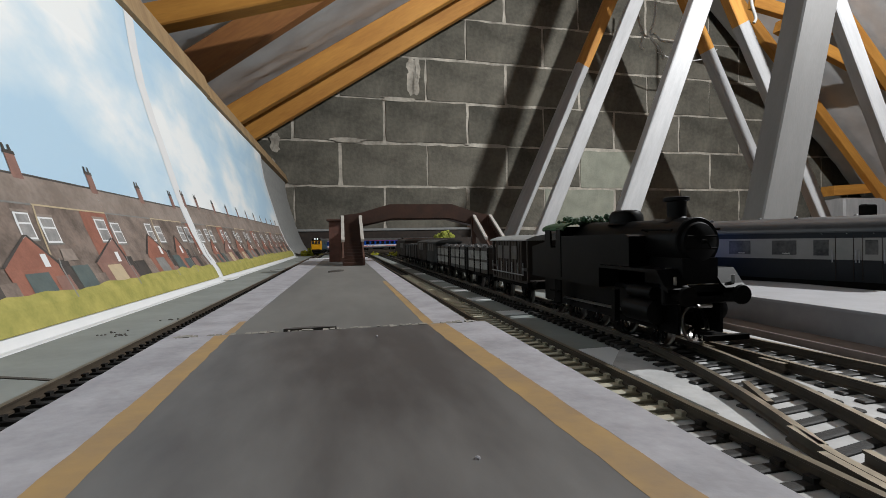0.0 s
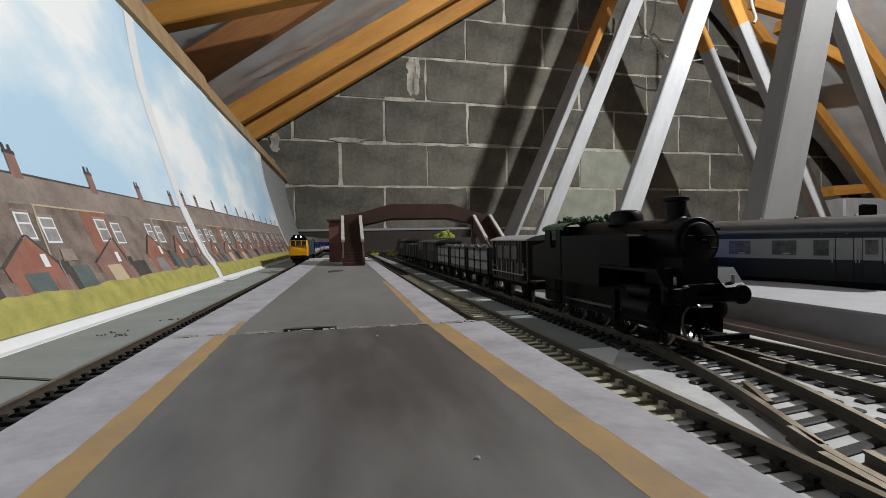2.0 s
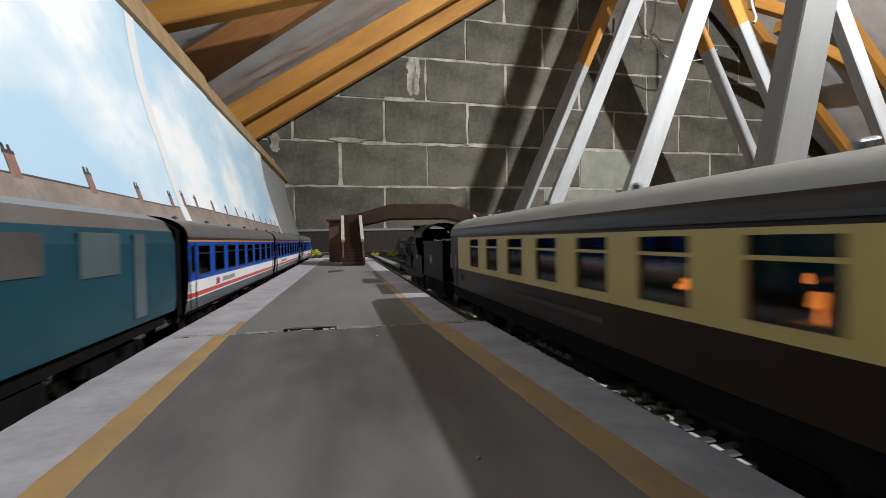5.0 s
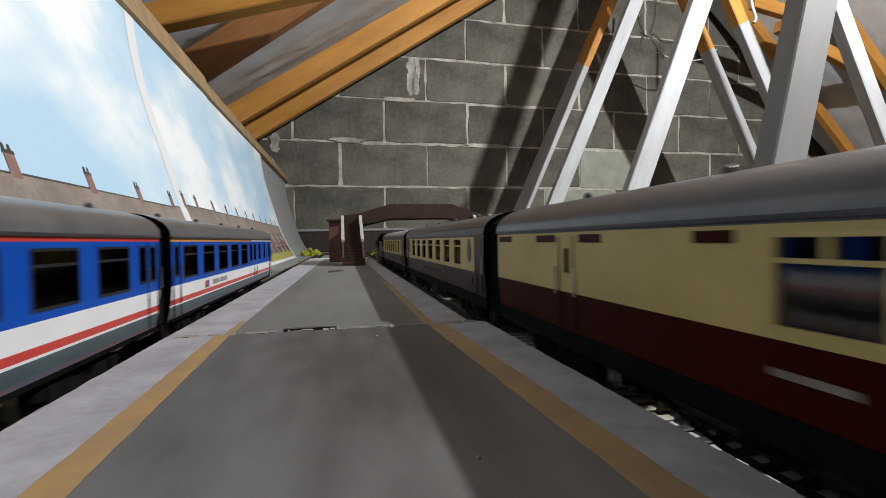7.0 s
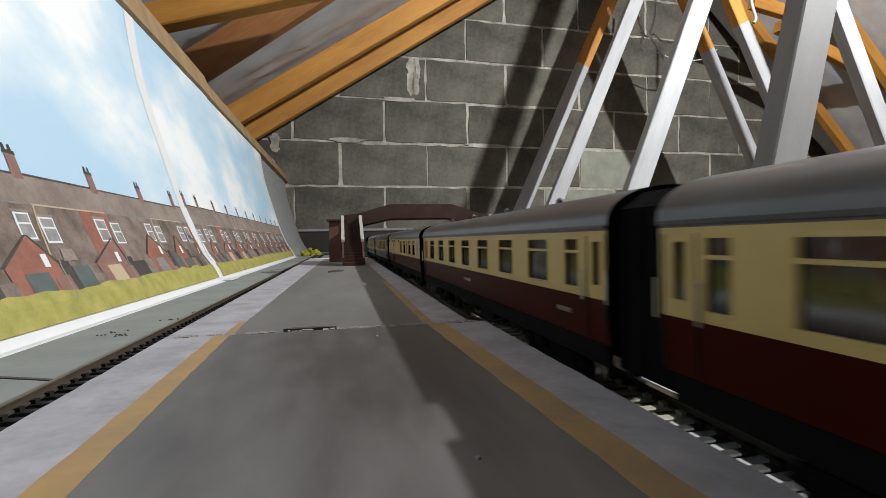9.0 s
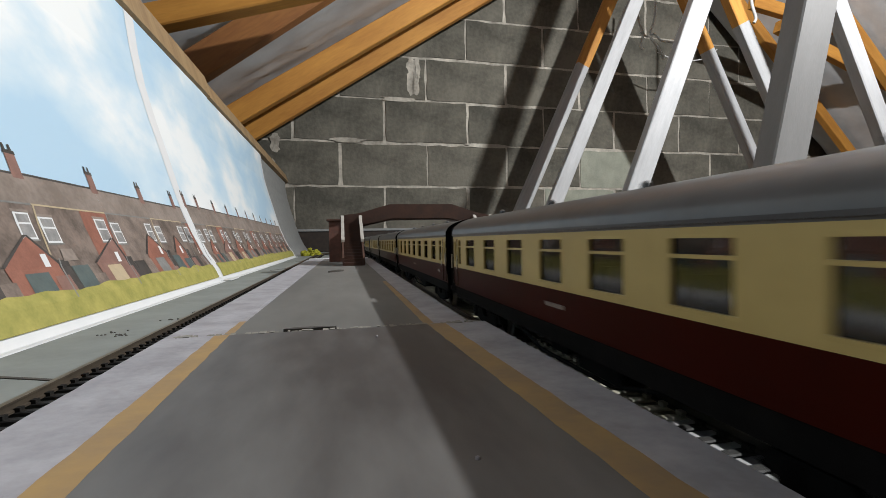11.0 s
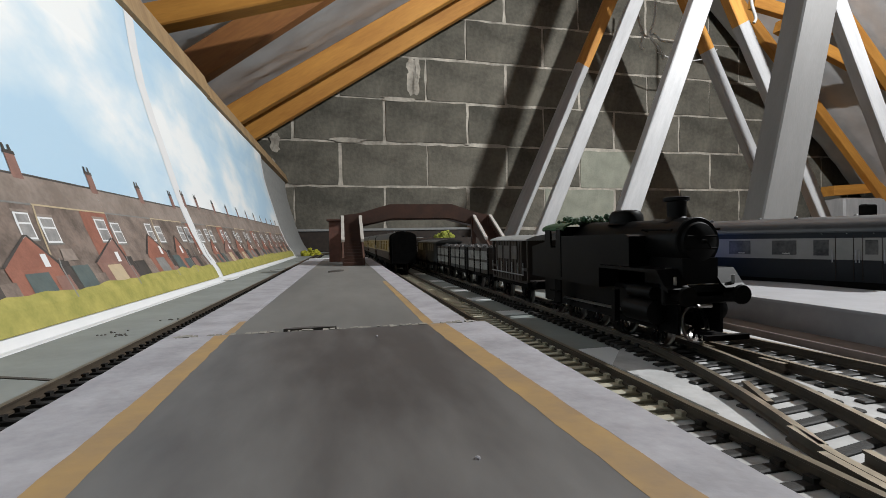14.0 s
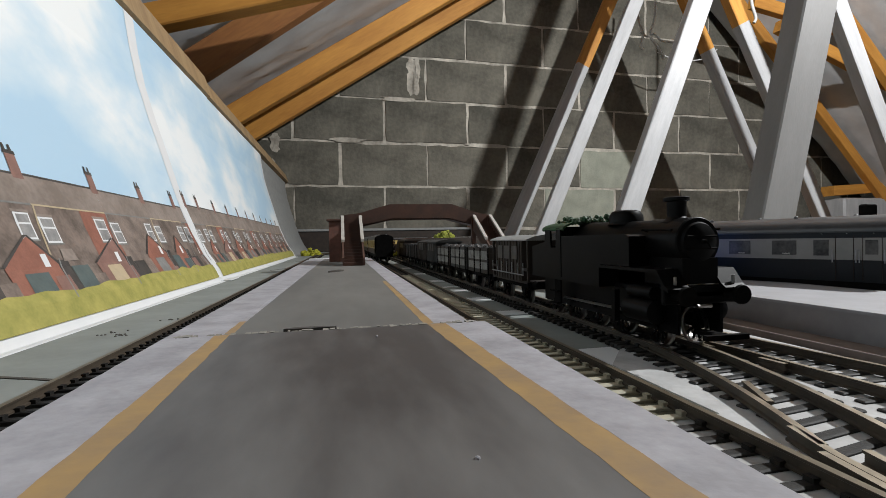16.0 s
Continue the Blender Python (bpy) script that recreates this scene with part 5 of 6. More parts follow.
# ---------------------------------------------------------------- steam locomotives
def buffers(th, y, z, s, r=0.0034, xw=0.0112):
    for x in (-xw, xw):
        bm = bmesh.new()
        turned(bm, "y", (x, y, z), [(0, 0.0022), (s * 0.0025, 0.0016), (s * 0.0055, 0.0013), (s * 0.0055, r), (s * 0.0068, r * 0.93)], 16)
        part("buffer", fix(bm), M_SOOT, th, soft=True)


def cab_roof(th, y0, y1, half, spring, crown, m):
    bm = bmesh.new()
    arc = [(half * math.cos(math.pi * i / 12), spring + (crown - spring) * math.sin(math.pi * i / 12)) for i in range(13)]
    inner = [(x * 0.955, z - 0.0008) for x, z in arc[::-1]]
    prism(bm, arc + inner, "y", y0, y1)
    return part("cab_roof", fix(bm), m, th, "rounded cab roof", soft=True)


goods = thing("steam_locomotive", "black tender engine with dome and open cab", "locomotive", G_RED)
bm = bmesh.new()
turned(bm, "y", (0, 0.123, 0.0345), [(0, 0.0133), (0.083, 0.0128), (0.084, 0.0134), (0.1005, 0.0134), (0.1025, 0.0122), (0.1045, 0.0085), (0.1052, 0.0)], 36, cap=False)
bx(bm, -0.0105, 0.0105, 0.190, 0.226, 0.0165, 0.03)
for y in (0.15, 0.183, 0.2065):
    turned(bm, "y", (0, y, 0.0345), [(0, 0.0136), (0.0009, 0.0136)], 36)
boiler = part("boiler", fix(bm), M_BLACK, goods, "black boiler and smokebox", soft=True)
bm = bmesh.new()
bx(bm, -0.0112, 0.0112, 0.123, 0.155, 0.0165, 0.0405, 0, 0.0022)
part("firebox", bm, M_BLACK, goods)
bm = bmesh.new()
turned(bm, "z", (0, 0.2135, 0.0465), [(0, 0.0062), (0.0012, 0.0046), (0.0025, 0.0039), (0.0088, 0.0040), (0.0094, 0.0050), (0.0108, 0.0050), (0.0112, 0.0042), (0.0112, 0.0030), (0.006, 0.0028)], 24, cap=False)
part("chimney", fix(bm), M_BLACK, goods, "tapered black chimney", soft=True)
bm = bmesh.new()
turned(bm, "z", (0, 0.168, 0.0460), [(0, 0.0075), (0.001, 0.0064), (0.0025, 0.0058), (0.0062, 0.0057), (0.0088, 0.0048), (0.0104, 0.0030), (0.0112, 0.0)], 24, cap=False)
part("dome", fix(bm), M_BLACK, goods, "round polished steam dome", soft=True)
bm = bmesh.new()
turned(bm, "z", (0.0, 0.140, 0.047), [(0, 0.0018), (0.003, 0.0016), (0.0045, 0.0012)], 12)
turned(bm, "z", (0.003, 0.140, 0.047), [(0, 0.001), (0.0045, 0.0008)], 10)
part("safety_valve", bm, M_STEEL, goods)
bm = bmesh.new()
bx(bm, -0.0165, 0.0165, 0.080, 0.232, 0.0150, 0.0164)
for s in (-1, 1):
    bx(bm, s * 0.0158 - 0.0006, s * 0.0158 + 0.0006, 0.082, 0.230, 0.0128, 0.0150)
    for y in (0.126, 0.160, 0.194):
        prism(bm, [(y + math.cos(math.pi * i / 10) * 0.0135, 0.0164 + math.sin(math.pi * i / 10) * 0.0095) for i in range(11)], "x", s * 0.0098, s * 0.0118)
    bx(bm, s * 0.0085 - 0.0006, s * 0.0085 - 0.0001, 0.084, 0.229, 0.0055, 0.0150)
part("footplate", fix(bm), M_BLACK, goods, "black running plate with splashers")
bm = bmesh.new()
bx(bm, -0.0168, 0.0168, 0.230, 0.2325, 0.0100, 0.0165, 0, 0.0004)
part("buffer_beam", bm, M_SOOT, goods, "dull buffer beam")
buffers(goods, 0.2325, 0.0135, 1)
bm = bmesh.new()
for s in (-1, 1):
    prism(bm, [(0.086, 0.0164), (0.127, 0.0164), (0.127, 0.0452), (0.116, 0.0452), (0.113, 0.036), (0.103, 0.031), (0.092, 0.030), (0.086, 0.0300)], "x", s * 0.0164 - 0.0005, s * 0.0164 + 0.0005)
bx(bm, -0.0164, -0.0126, 0.126, 0.127, 0.0164, 0.0480)
bx(bm, 0.0126, 0.0164, 0.126, 0.127, 0.0164, 0.0480)
bx(bm, -0.0126, 0.0126, 0.126, 0.127, 0.0164, 0.0520)
bx(bm, -0.0110, 0.0110, 0.124, 0.126, 0.0180, 0.0380)
part("cab", fix(bm), M_BLACK, goods, "open black cab")
cab_roof(goods, 0.0835, 0.1285, 0.0174, 0.0448, 0.0556, M_BLACK)
for s in (-1, 1):
    bm = bmesh.new()
    bx(bm, s * 0.0170 - 0.0002, s * 0.0170 + 0.0002, 0.1065, 0.1150, 0.0278, 0.0304)
    part("number_bar", bm, M_LETTER, goods, "pale number bar on the cab side")
for s in (-1, 1):
    bm = bmesh.new()
    stick(bm, (s * 0.0140, 0.128, 0.0390), (s * 0.0138, 0.226, 0.0385), 0.0004, 6)
    part("handrail", bm, M_SOOT, goods)
    bm = bmesh.new()
    stick(bm, (s * 0.0105, 0.126, 0.0105), (s * 0.0105, 0.194, 0.0105), 0.0007, 6)
    part("coupling_rod", bm, M_STEEL, goods, "bright coupling rod")
for y in (0.126, 0.160, 0.194):
    axle(goods, y, 0.0118, 14)
tender = part("tender", bmesh.new(), M_BLACK, goods)
bm = bmesh.new()
prism(bm, [(-0.0164, 0.0165), (-0.0164, 0.0395), (-0.0172, 0.0418), (-0.0166, 0.0418), (-0.0158, 0.0395), (0.0158, 0.0395), (0.0166, 0.0418), (0.0172, 0.0418), (0.0164, 0.0395), (0.0164, 0.0165)], "y", 0.0095, 0.0790)
bx(bm, -0.0166, 0.0166, 0.0090, 0.0100, 0.0165, 0.0418)
part("tender_tank", fix(bm), M_BLACK, tender, "black tender tank with flared top")
bm = bmesh.new()
bx(bm, -0.0165, 0.0165, 0.0080, 0.080, 0.0150, 0.0165)
for s in (-1, 1):
    bx(bm, s * 0.0135 - 0.0006, s * 0.0135 + 0.0006, 0.0095, 0.078, 0.0060, 0.0150)
bx(bm, -0.0165, 0.0165, 0.0070, 0.0090, 0.0095, 0.0160)
part("tender_frame", bm, M_SOOT, tender)
bm = bmesh.new()
rr = random.Random(3)
for i in range(150):
    M = Matrix.Translation((rr.uniform(-0.013, 0.013), rr.uniform(0.030, 0.074), 0.0385 + rr.random() * 0.003)) @ Euler((rr.random() * 6, rr.random() * 6, 0)).to_matrix().to_4x4()
    bmesh.ops.create_icosphere(bm, subdivisions=1, radius=rr.uniform(0.0012, 0.0024), matrix=M)
part("coal", bm, M_COAL, tender, "heap of coal")
for s in (-1, 1):
    bm = bmesh.new()
    x = s * 0.0165
    ring = [(0.0490 + 0.0046 * math.cos(k * math.pi / 8) * (0.72 if k % 4 == 2 else 1), 0.0290 + 0.0028 * math.sin(k * math.pi / 8) * (1.25 if k % 2 else 0.9)) for k in range(16)]
    prism(bm, ring, "x", x - 0.0002, x + 0.0002)
    part("emblem", fix(bm), M_PPINK, tender, "faded emblem on the tender side")
for y in (0.019, 0.042, 0.066):
    axle(tender, y, 0.0088, 12)
buffers(goods, 0.0070, 0.0135, -1)

# tank engine, front towards -y, origin under its buffer beam
tank = thing("tank_locomotive", "black side-tank engine standing with the goods train", "locomotive", "goods train")
bm = bmesh.new()
turned(bm, "y", (0, 0.0055, 0.0398), [(-0.0030, 0.0), (-0.0027, 0.004), (-0.0016, 0.0070), (-0.0006, 0.0076), (-0.0005, 0.0090), (0.0, 0.0094), (0.023, 0.0094), (0.0235, 0.0091), (0.078, 0.0102)], 32, cap=False)
bx(bm, -0.0075, 0.0075, 0.004, 0.026, 0.0235, 0.034)
part("boiler", fix(bm), M_BLACK, tank, "black boiler and smokebox", soft=True)
bm = bmesh.new()
stick(bm, (-0.0062, 0.0030, 0.0420), (0.0062, 0.0030, 0.0420), 0.0004, 6)
stick(bm, (-0.0062, 0.0030, 0.0375), (0.0062, 0.0030, 0.0375), 0.0004, 6)
turned(bm, "y", (0, 0.0028, 0.0400), [(0, 0.0010), (-0.0024, 0.0006)], 10)
stick(bm, (0, 0.0006, 0.0400), (0.0016, 0.0006, 0.0378), 0.0003, 5)
part("smokebox_door", bm, M_SOOT, tank, "hinge straps and dart of the smokebox door")
bm = bmesh.new()
turned(bm, "z", (0, 0.0165, 0.0478), [(0, 0.0056), (0.0008, 0.0043), (0.002, 0.0035), (0.0078, 0.0036), (0.0082, 0.0047), (0.0094, 0.0047), (0.0098, 0.0041), (0.0098, 0.0029), (0.005, 0.0026)], 24, cap=False)
part("chimney", fix(bm), M_BLACK, tank, "black chimney", soft=True)
bm = bmesh.new()
turned(bm, "z", (0, 0.0505, 0.0478), [(0, 0.0084), (0.001, 0.0076), (0.0042, 0.0074), (0.0060, 0.0062), (0.0066, 0.0045), (0.0067, 0.0)], 20, cap=False)
part("dome", fix(bm), M_BLACK, tank, "low black dome", soft=True)
for s in (-1, 1):
    bm = bmesh.new()
    x0, x1 = (0.0065, 0.0165) if s > 0 else (-0.0165, -0.0065)
    prism(bm, [(0.0235, 0.0303), (0.0450, 0.0303), (0.0465, 0.0290), (0.0465, 0.0215), (0.0838, 0.0215), (0.0838, 0.0432), (0.0260, 0.0432), (0.0235, 0.0424)], "x", x0, x1)
    part("side_tank", fix(bm), M_BLACK, tank, "flat-sided water tank")
    bm = bmesh.new()
    x0, x1 = (0.0072, 0.0166) if s > 0 else (-0.0166, -0.0072)
    prism(bm, [(0.0460, 0.0300), (0.0065, 0.0300), (0.0020, 0.0245), (0.0000, 0.0232), (0.0000, 0.0220), (0.0030, 0.0232), (0.0072, 0.0287), (0.0460, 0.0287)], "x", x0, x1)
    part("running_plate", fix(bm), M_BLACK, tank, "raised running plate curving down to the beam")
    bm = bmesh.new()
    turned(bm, "y", (s * 0.0132, 0.0105, 0.0135), [(-0.0008, 0.0030), (0, 0.0046), (0.017, 0.0046), (0.0178, 0.0030)], 16)
    turned(bm, "y", (s * 0.0132, 0.0115, 0.0205), [(0, 0.0028), (0.015, 0.0028)], 12)
    part("cylinder", fix(bm), M_BLACK, tank, "black cylinder and valve chest", soft=True)
    bm = bmesh.new()
    for z in (0.0070, 0.0135):
        bx(bm, s * 0.0158 - 0.0016, s * 0.0158 + 0.0016, 0.0880, 0.0960, z, z + 0.0007)
    bx(bm, s * 0.0145 - 0.0004, s * 0.0145 + 0.0004, 0.0885, 0.0955, 0.0070, 0.0215)
    part("cab_step", bm, M_SOOT, tank)
    bm = bmesh.new()
    stick(bm, (s * 0.0102, 0.006, 0.0445), (s * 0.0104, 0.0235, 0.0448), 0.0004, 6)
    for y in (0.008, 0.022):
        stick(bm, (s * 0.0090, y, 0.0440), (s * 0.0103, y, 0.0446), 0.0003, 5)
    part("boiler_handrail", bm, M_SOOT, tank)
bm = bmesh.new()
for s in (-1, 1):
    prism(bm, [(0.084, 0.0215), (0.122, 0.0215), (0.122, 0.0375), (0.104, 0.0400), (0.103, 0.0475), (0.097, 0.0475), (0.096, 0.037), (0.090, 0.037), (0.089, 0.0475), (0.084, 0.0475)], "x", s * 0.0163 - 0.0005, s * 0.0163 + 0.0005)
bx(bm, -0.0160, 0.0160, 0.0838, 0.0846, 0.0215, 0.0480)
bx(bm, -0.0160, 0.0160, 0.1205, 0.1215, 0.0215, 0.0375)
bx(bm, -0.0158, 0.0158, 0.105, 0.121, 0.032, 0.036)
part("cab", fix(bm), M_BLACK, tank, "black cab and bunker")
cab_roof(tank, 0.081, 0.107, 0.0170, 0.0468, 0.0512, M_GREEN)
bm = bmesh.new()
for i in range(60):
    M = Matrix.Translation((rr.uniform(-0.012, 0.012), rr.uniform(0.070, 0.103), 0.0498 + rr.random() * 0.0032)) @ Euler((rr.random() * 6, rr.random() * 6, 0)).to_matrix().to_4x4()
    bmesh.ops.create_icosphere(bm, subdivisions=1, radius=rr.uniform(0.0008, 0.002), matrix=M)
part("roof_scatter", bm, M_GREEN, tank, "dark green scatter on the roof")
bm = bmesh.new()
bx(bm, -0.0165, 0.0165, 0.0465, 0.123, 0.0200, 0.0215)
bx(bm, -0.0085, 0.0085, 0.003, 0.0465, 0.0200, 0.0215)
bx(bm, -0.0160, 0.0160, 0.0030, 0.0052, 0.0172, 0.0240, 0, 0.0004)
for s in (-1, 1):
    bx(bm, s * 0.0090 - 0.0006, s * 0.0090 + 0.0006, 0.004, 0.120, 0.006, 0.0200)
    bx(bm, s * 0.0150 - 0.0012, s * 0.0150 + 0.0012, 0.0345, 0.037, 0.0065, 0.0200)
    bx(bm, s * 0.0150 - 0.0012, s * 0.0150 + 0.0012, 0.086, 0.1, 0.0060, 0.0070)
part("frames", bm, M_BLACK, tank, "black frames, cylinders and running plate")
bm = bmesh.new()
for s in (-1, 1):
    stick(bm, (s * 0.0115, 0.0035, 0.0240), (s * 0.0085, 0.0100, 0.0300), 0.0005, 6)
    stick(bm, (s * 0.0122, 0.002, 0.0245), (s * 0.0122, 0.002, 0.0275), 0.0006, 6)
    stick(bm, (s * 0.0108, 0.030, 0.0110), (s * 0.0108, 0.092, 0.0100), 0.0007, 6)
stick(bm, (-0.0158, 0.0034, 0.0243), (0.0158, 0.0034, 0.0243), 0.0003, 5)
stick(bm, (-0.003, 0.0022, 0.0165), (0.003, 0.0022, 0.0165), 0.0008, 6)
stick(bm, (-0.0100, 0.010, 0.0300), (0.0100, 0.010, 0.0300), 0.0003, 5)
part("handrail", bm, M_STEEL, tank, "bright rods and handrails")
bm = bmesh.new()
bx(bm, -0.0085, 0.0085, -0.009, -0.007, 0.0062, 0.0080)
bx(bm, -0.0025, 0.0025, -0.009, 0.004, 0.0062, 0.0075)
part("coupling", bm, M_SOOT, tank, "wide black coupling bar")
buffers(tank, 0.0030, 0.0208, -1, r=0.0036)
for y, r, k in ((0.016, 0.0068, 10), (0.041, 0.0098, 12), (0.062, 0.0098, 12), (0.083, 0.0098, 12), (0.106, 0.0068, 10)):
    axle(tank, y, r, k)
tank.matrix_basis = pose(LOCO_X, 0.1475, RAIL_Z)


# ---------------------------------------------------------------- goods wagons
def chassis(th, L):
    bm = bmesh.new()
    for s in (-1, 1):
        bx(bm, s * 0.0125 - 0.0008, s * 0.0125 + 0.0008, 0.002, L - 0.002, 0.0105, 0.0140)
        for y in (L * 0.24, L * 0.76):
            prism(bm, [(y - 0.004, 0.0105), (y + 0.004, 0.0105), (y + 0.0015, 0.0045), (y - 0.0015, 0.0045)], "x", s * 0.0118 - 0.0005, s * 0.0118 + 0.0005)
    bx(bm, -0.016, 0.016, 0.0, 0.002, 0.0100, 0.0145)
    bx(bm, -0.016, 0.016, L - 0.002, L, 0.0100, 0.0145)
    f = part("chassis", fix(bm), M_SOOT, th, "black wagon chassis")
    for y in (L * 0.24, L * 0.76):
        axle(f, y, 0.0062, 8)
    buffers(th, 0.0, 0.0132, -1, 0.0024)
    buffers(th, L, 0.0132, 1, 0.0024)


def open_wagon(y, m, label, L=0.066, panel=True):
    th = thing("open_wagon", label, "goods wagon", "goods train", at=pose(LOCO_X, y, RAIL_Z))
    for k in range(5):
        bm = bmesh.new()
        z = 0.0143 + k * 0.0042
        for s in (-1, 1):
            bx(bm, s * 0.0158 - 0.0006, s * 0.0158 + 0.0006, 0.001, L - 0.001, z, z + 0.0040)
        bx(bm, -0.0152, 0.0152, 0.001, 0.0022, z, z + 0.0040)
        bx(bm, -0.0152, 0.0152, L - 0.0022, L - 0.001, z, z + 0.0040)
        part("plank", bm, m, th)
    bm = bmesh.new()
    bx(bm, -0.0152, 0.0152, 0.001, L - 0.001, 0.0140, 0.0150)
    part("floor", bm, m, th)
    for s in (-1, 1):
        for yy in (0.002, L * 0.36, L * 0.64, L - 0.002):
            bm = bmesh.new()
            bx(bm, s * 0.0166 - 0.0004, s * 0.0166 + 0.0004, yy - 0.0008, yy + 0.0008, 0.0135, 0.0350)
            part("strap", bm, M_SOOT, th)
    if panel:
        for a, b in ((0.08, 0.33), (0.39, 0.61), (0.67, 0.92)):
            for c, d in ((0.0175, 0.0235), (0.0255, 0.0325)):
                for s in (-1, 1):
                    bm = bmesh.new()
                    bx(bm, s * 0.0166 - 0.0002, s * 0.0166 + 0.0002, L * a, L * b, c, d)
                    part("lettering_panel", bm, M_LETTER, th, "faded pale lettering panel")
    bm = bmesh.new()
    for i in range(70):
        M = Matrix.Translation((rr.uniform(-0.013, 0.013), rr.uniform(0.004, L - 0.004), 0.0325 + rr.random() * 0.003)) @ Euler((rr.random() * 6, rr.random() * 6, 0)).to_matrix().to_4x4()
        bmesh.ops.create_icosphere(bm, subdivisions=1, radius=rr.uniform(0.0015, 0.003), matrix=M)
    part("load", bm, M_COAL, th, "heaped coal load")
    chassis(th, L)
    return th


def van(y, L, m, roof, label, veranda=False, top=0.0440):
    th = thing("goods_van", label, "goods van", "goods train", at=pose(LOCO_X, y, RAIL_Z))
    a, b = (0.010, L - 0.010) if veranda else (0.001, L - 0.001)
    bm = bmesh.new()
    bx(bm, -0.0162, 0.0162, a, b, 0.0142, top - 0.003)
    part("body", bm, m, th, "boarded van body")
    for k in range(9):
        yy = a + (b - a) * (k + 0.5) / 9
        for s in (-1, 1):
            bm = bmesh.new()
            bx(bm, s * 0.0164 - 0.0004, s * 0.0164 + 0.0003, yy - 0.0004, yy + 0.0004, 0.0146, top - 0.0035)
            part("strap", bm, m, th)
    bm = bmesh.new()
    arc = [(0.0172, top - 0.0032), (0.0172, top - 0.0024), (0.012, top - 0.0006), (0.006, top + 0.0004), (0, top + 0.0007)]
    prism(bm, arc + [(-x, z) for x, z in arc[-2::-1]], "y", -0.001, L + 0.001)
    part("roof", fix(bm), roof, th, "low curved roof", soft=True)
    for s in (-1, 1):
        for yy in (L * 0.3, L * 0.5, L * 0.7):
            bm = bmesh.new()
            bx(bm, s * 0.0168 - 0.0002, s * 0.0168 + 0.0002, yy - 0.005, yy + 0.005, 0.0285, 0.0375)
            part("window", bm, M_PDARK, th)
    if veranda:
        bm = bmesh.new()
        for s in (-1, 1):
            for yy in (0.0015, L - 0.0015):
                bx(bm, s * 0.0150 - 0.0008, s * 0.0150 + 0.0008, yy - 0.0008, yy + 0.0008, 0.0142, top - 0.003)
            bx(bm, s * 0.0156 - 0.0005, s * 0.0156 + 0.0005, 0.001, L - 0.001, 0.0215, 0.0235)
        bx(bm, -0.016, 0.016, 0.001, L - 0.001, 0.0135, 0.0150)
        part("veranda", bm, m, th, "open end verandas with posts")
        for s in (-1, 1):
            bm = bmesh.new()
            stick(bm, (s * 0.0172, 0.004, 0.0190), (s * 0.0172, L - 0.004, 0.0190), 0.0004, 5)
            for k in range(7):
                stick(bm, (s * 0.0172, L * (k + 0.5) / 7, 0.0190), (s * 0.0172, L * (k + 0.5) / 7, 0.0265), 0.0003, 5)
            part("handrail", bm, M_TIN, th, "pale handrail")
    chassis(th, L)
    return th


van(0.2790, 0.072, M_WBROWN, M_TIN, "brown goods brake van with a pale roof", True)
open_wagon(0.358, M_WBROWN, "brown plank wagon with pale lettering panels")
open_wagon(0.430, M_WGREY, "grey plank wagon with pale lettering panels")
open_wagon(0.502, M_WBROWN, "dark plank wagon with pale lettering panels")
van(0.574, 0.072, M_WGREY, M_WGREY, "grey covered goods van", top=0.042)
van(0.652, 0.072, M_WBROWN, M_WGREY, "brown covered goods van", top=0.042)
open_wagon(0.730, M_WBROWN, "brown plank wagon without lettering", panel=False)
open_wagon(0.802, M_WGREY, "grey plank wagon without lettering", panel=False)
van(0.874, 0.10, M_WBROWN, M_WBROWN, "brown bogie van at the far end", top=0.045)

# ---------------------------------------------------------------- hanging cables


def cable(pts, r, label):
    cu = bpy.data.curves.new("cable", "CURVE")
    cu.dimensions, cu.bevel_depth, cu.bevel_resolution = "3D", r, 2
    sp = cu.splines.new("POLY")
    sp.points.add(len(pts) - 1)
    for p, c in zip(sp.points, pts):
        p.co = (*c, 1)
    cu.materials.append(M_CABLE)
    return tagged(new("cable", cu), label, "cable", "hanging cables")


def curve_pts(ctrl, n=10):
    out = []
    c = [Vector(p) for p in ctrl]
    for i in range(len(c) - 1):
        p0, p1, p2, p3 = c[max(i - 1, 0)], c[i], c[i + 1], c[min(i + 2, len(c) - 1)]
        for k in range(n):
            t = k / n
            out.append(0.5 * ((2 * p1) + (p2 - p0) * t + (2 * p0 - 5 * p1 + 4 * p2 - p3) * t * t + (3 * p1 - p0 - 3 * p2 + p3) * t ** 3))
    return [tuple(p) for p in out + [c[-1]]]


cable(curve_pts([(1.43, 2.1, 1.25), (1.442, 2.1, 1.12), (1.465, 2.1, 1.04), (1.452, 2.1, 0.99), (1.462, 2.1, 0.965)]), 0.006, "white cable hanging from the roof in a loop")
cable(curve_pts([(1.545, 2.1, 1.3), (1.53, 2.1, 1.12), (1.505, 2.1, 1.04), (1.55, 2.1, 0.98), (1.581, 2.1, 0.925)]), 0.006, "white cable hanging from the roof in a loop")
cable(curve_pts([(1.45, 2.1, 1.05), (1.49, 2.1, 1.03), (1.53, 2.1, 1.045), (1.57, 2.1, 1.015), (1.64, 2.1, 1.012)]), 0.005, "white cable tied across two others")
cable(curve_pts([(1.70, 1.7, 1.2), (1.699, 1.7, 1.03), (1.72, 1.7, 0.96), (1.71, 1.7, 0.935)]), 0.006, "white cable end beside a roof web")
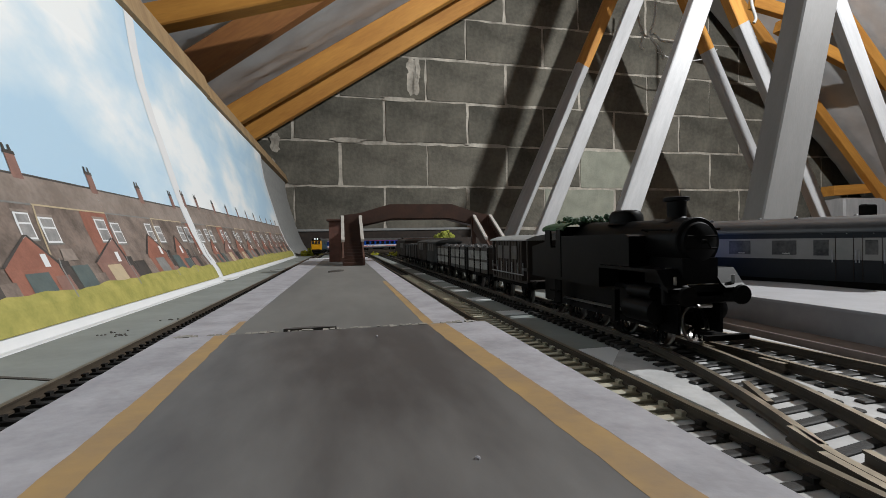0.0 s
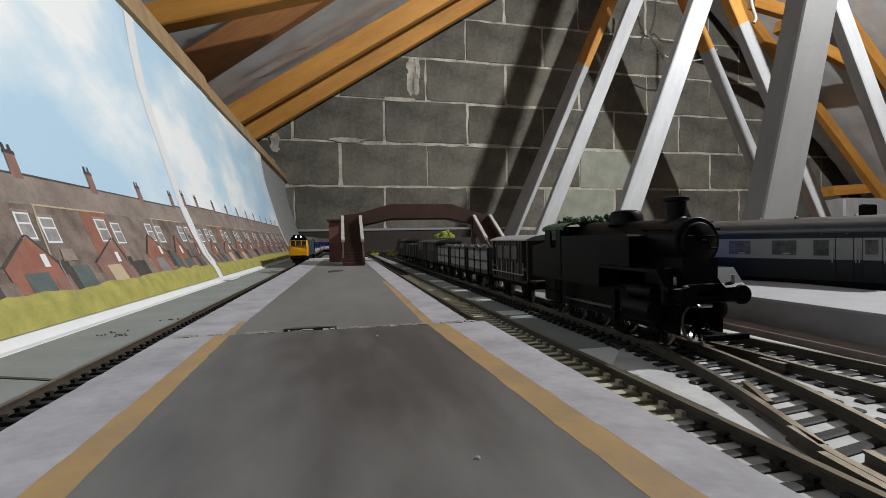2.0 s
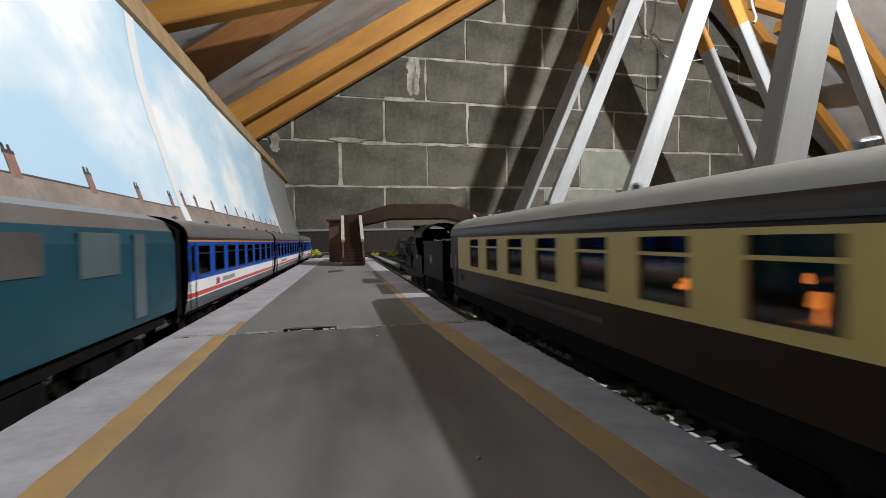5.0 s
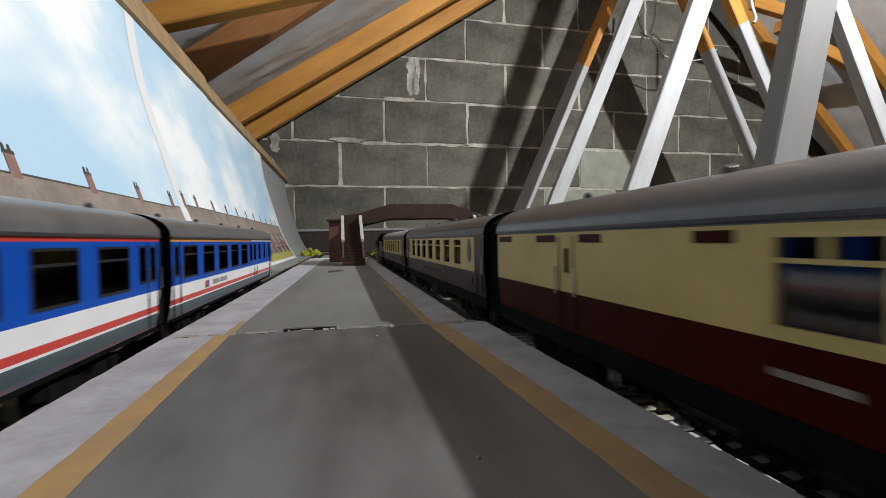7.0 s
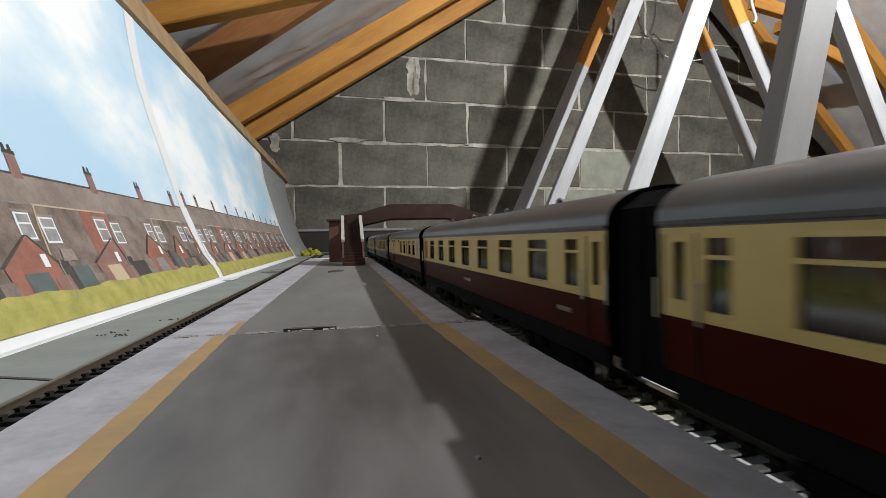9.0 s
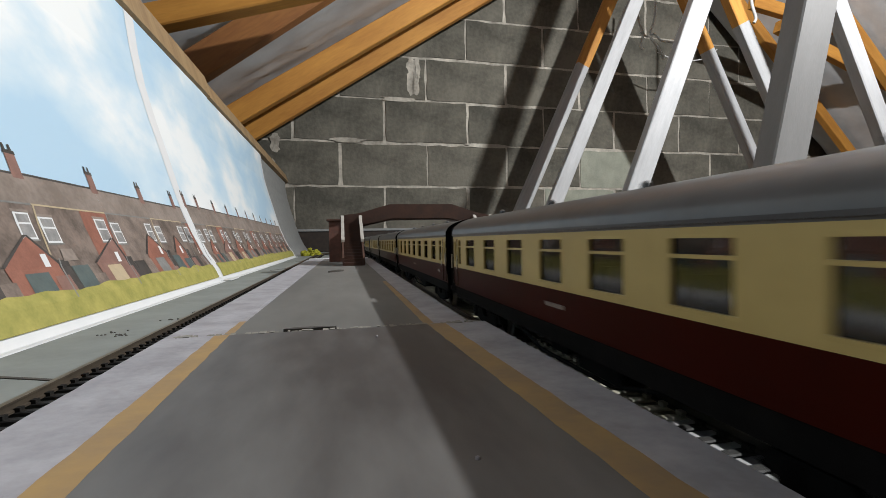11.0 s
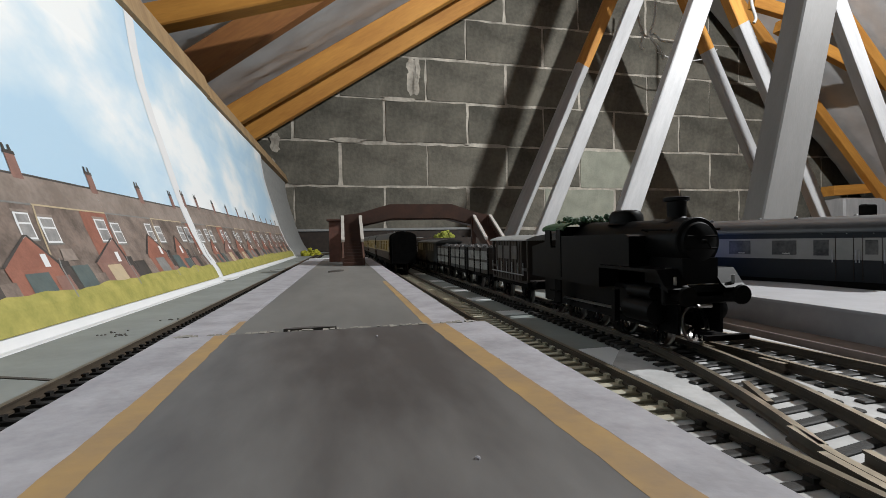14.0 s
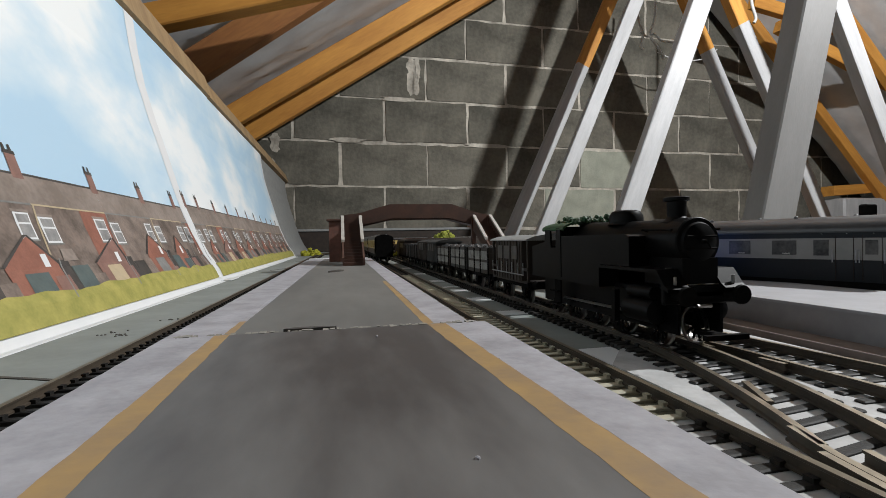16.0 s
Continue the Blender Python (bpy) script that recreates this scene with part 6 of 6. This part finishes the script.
cable(curve_pts([(1.62, 2.2, 1.0), (1.75, 2.2, 0.965), (1.9, 2.2, 0.985), (1.98, 2.2, 1.04)]), 0.003, "thin cable slung between the webs")


# ---------------------------------------------------------------- movement
def front_right(t):
    """Where the leading dining coach's front stands along the platform line."""
    rows = ((0.0, -0.835), (3.0, -0.183), (4.2, 0.077), (6.3, 0.563), (6.5, 0.609), (7.0, 0.722), (7.5, 0.836), (8.8, 1.122), (9.0, 1.166), (11.3, 1.6755), (11.5, 1.721), (12.0, 1.836), (12.5, 1.9465), (13.0, 2.050), (13.5, 2.140), (14.0, 2.224), (14.5, 2.300), (15.0, 2.368), (15.5, 2.440), (16.0, 2.515))
    return float(np.interp(t, [r[0] for r in rows], [r[1] for r in rows]))


def front_left(t):
    """Where the diesel's nose stands along the line beside the backscene."""
    rows = ((0.0, 1.640), (1.0, 1.330), (1.5, 1.134), (2.0, 0.936), (2.5, 0.756), (3.0, 0.586), (3.5, 0.431), (4.0, 0.288), (4.2, 0.231), (6.3, -0.345), (7.0, -0.549), (7.5, -0.688), (8.0, -0.815), (8.6, -0.965), (16.0, -2.9))
    return float(np.interp(t, [r[0] for r in rows], [r[1] for r in rows]))


TIMES = [0, 0.5, 1, 1.5, 2, 2.5, 3, 3.5, 4, 4.2, 4.9, 5.6, 6.3, 6.5, 7, 7.5, 8, 8.5, 9, 9.7, 10.4, 11.3, 11.5, 12, 12.5, 13, 13.5, 14, 14.5, 15, 15.5, 16]


def ride(x, s, lift=0.0):
    c, h = line_at(x, s)
    return Matrix.Translation(c + Vector((0, 0, RAIL_Z))) @ Matrix.Rotation(h, 4, "Z")


def motions():
    for k, ob in enumerate(main_coaches):
        walk(ob, [(t, ride(MAIN_X, front_right(t) - 0.27 * k - 0.258 + LC / 2)) for t in TIMES])
    # the engine's origin is the coach front; it is steered by its own middle
    walk(goods, [(t, ride(MAIN_X, front_right(t) + 0.130) @ Matrix.Translation((0, -0.115, 0))) for t in TIMES])
    for k, ob in enumerate(blue_coaches):
        walk(ob, [(t, ride(LEFT_X, front_left(t) + 0.2095 + 0.27 * k + 0.129)) for t in TIMES])
    walk(diesel, [(t, ride(LEFT_X, front_left(t) + 0.098) @ Matrix.Translation((0, -0.098, 0))) for t in TIMES])


motions()
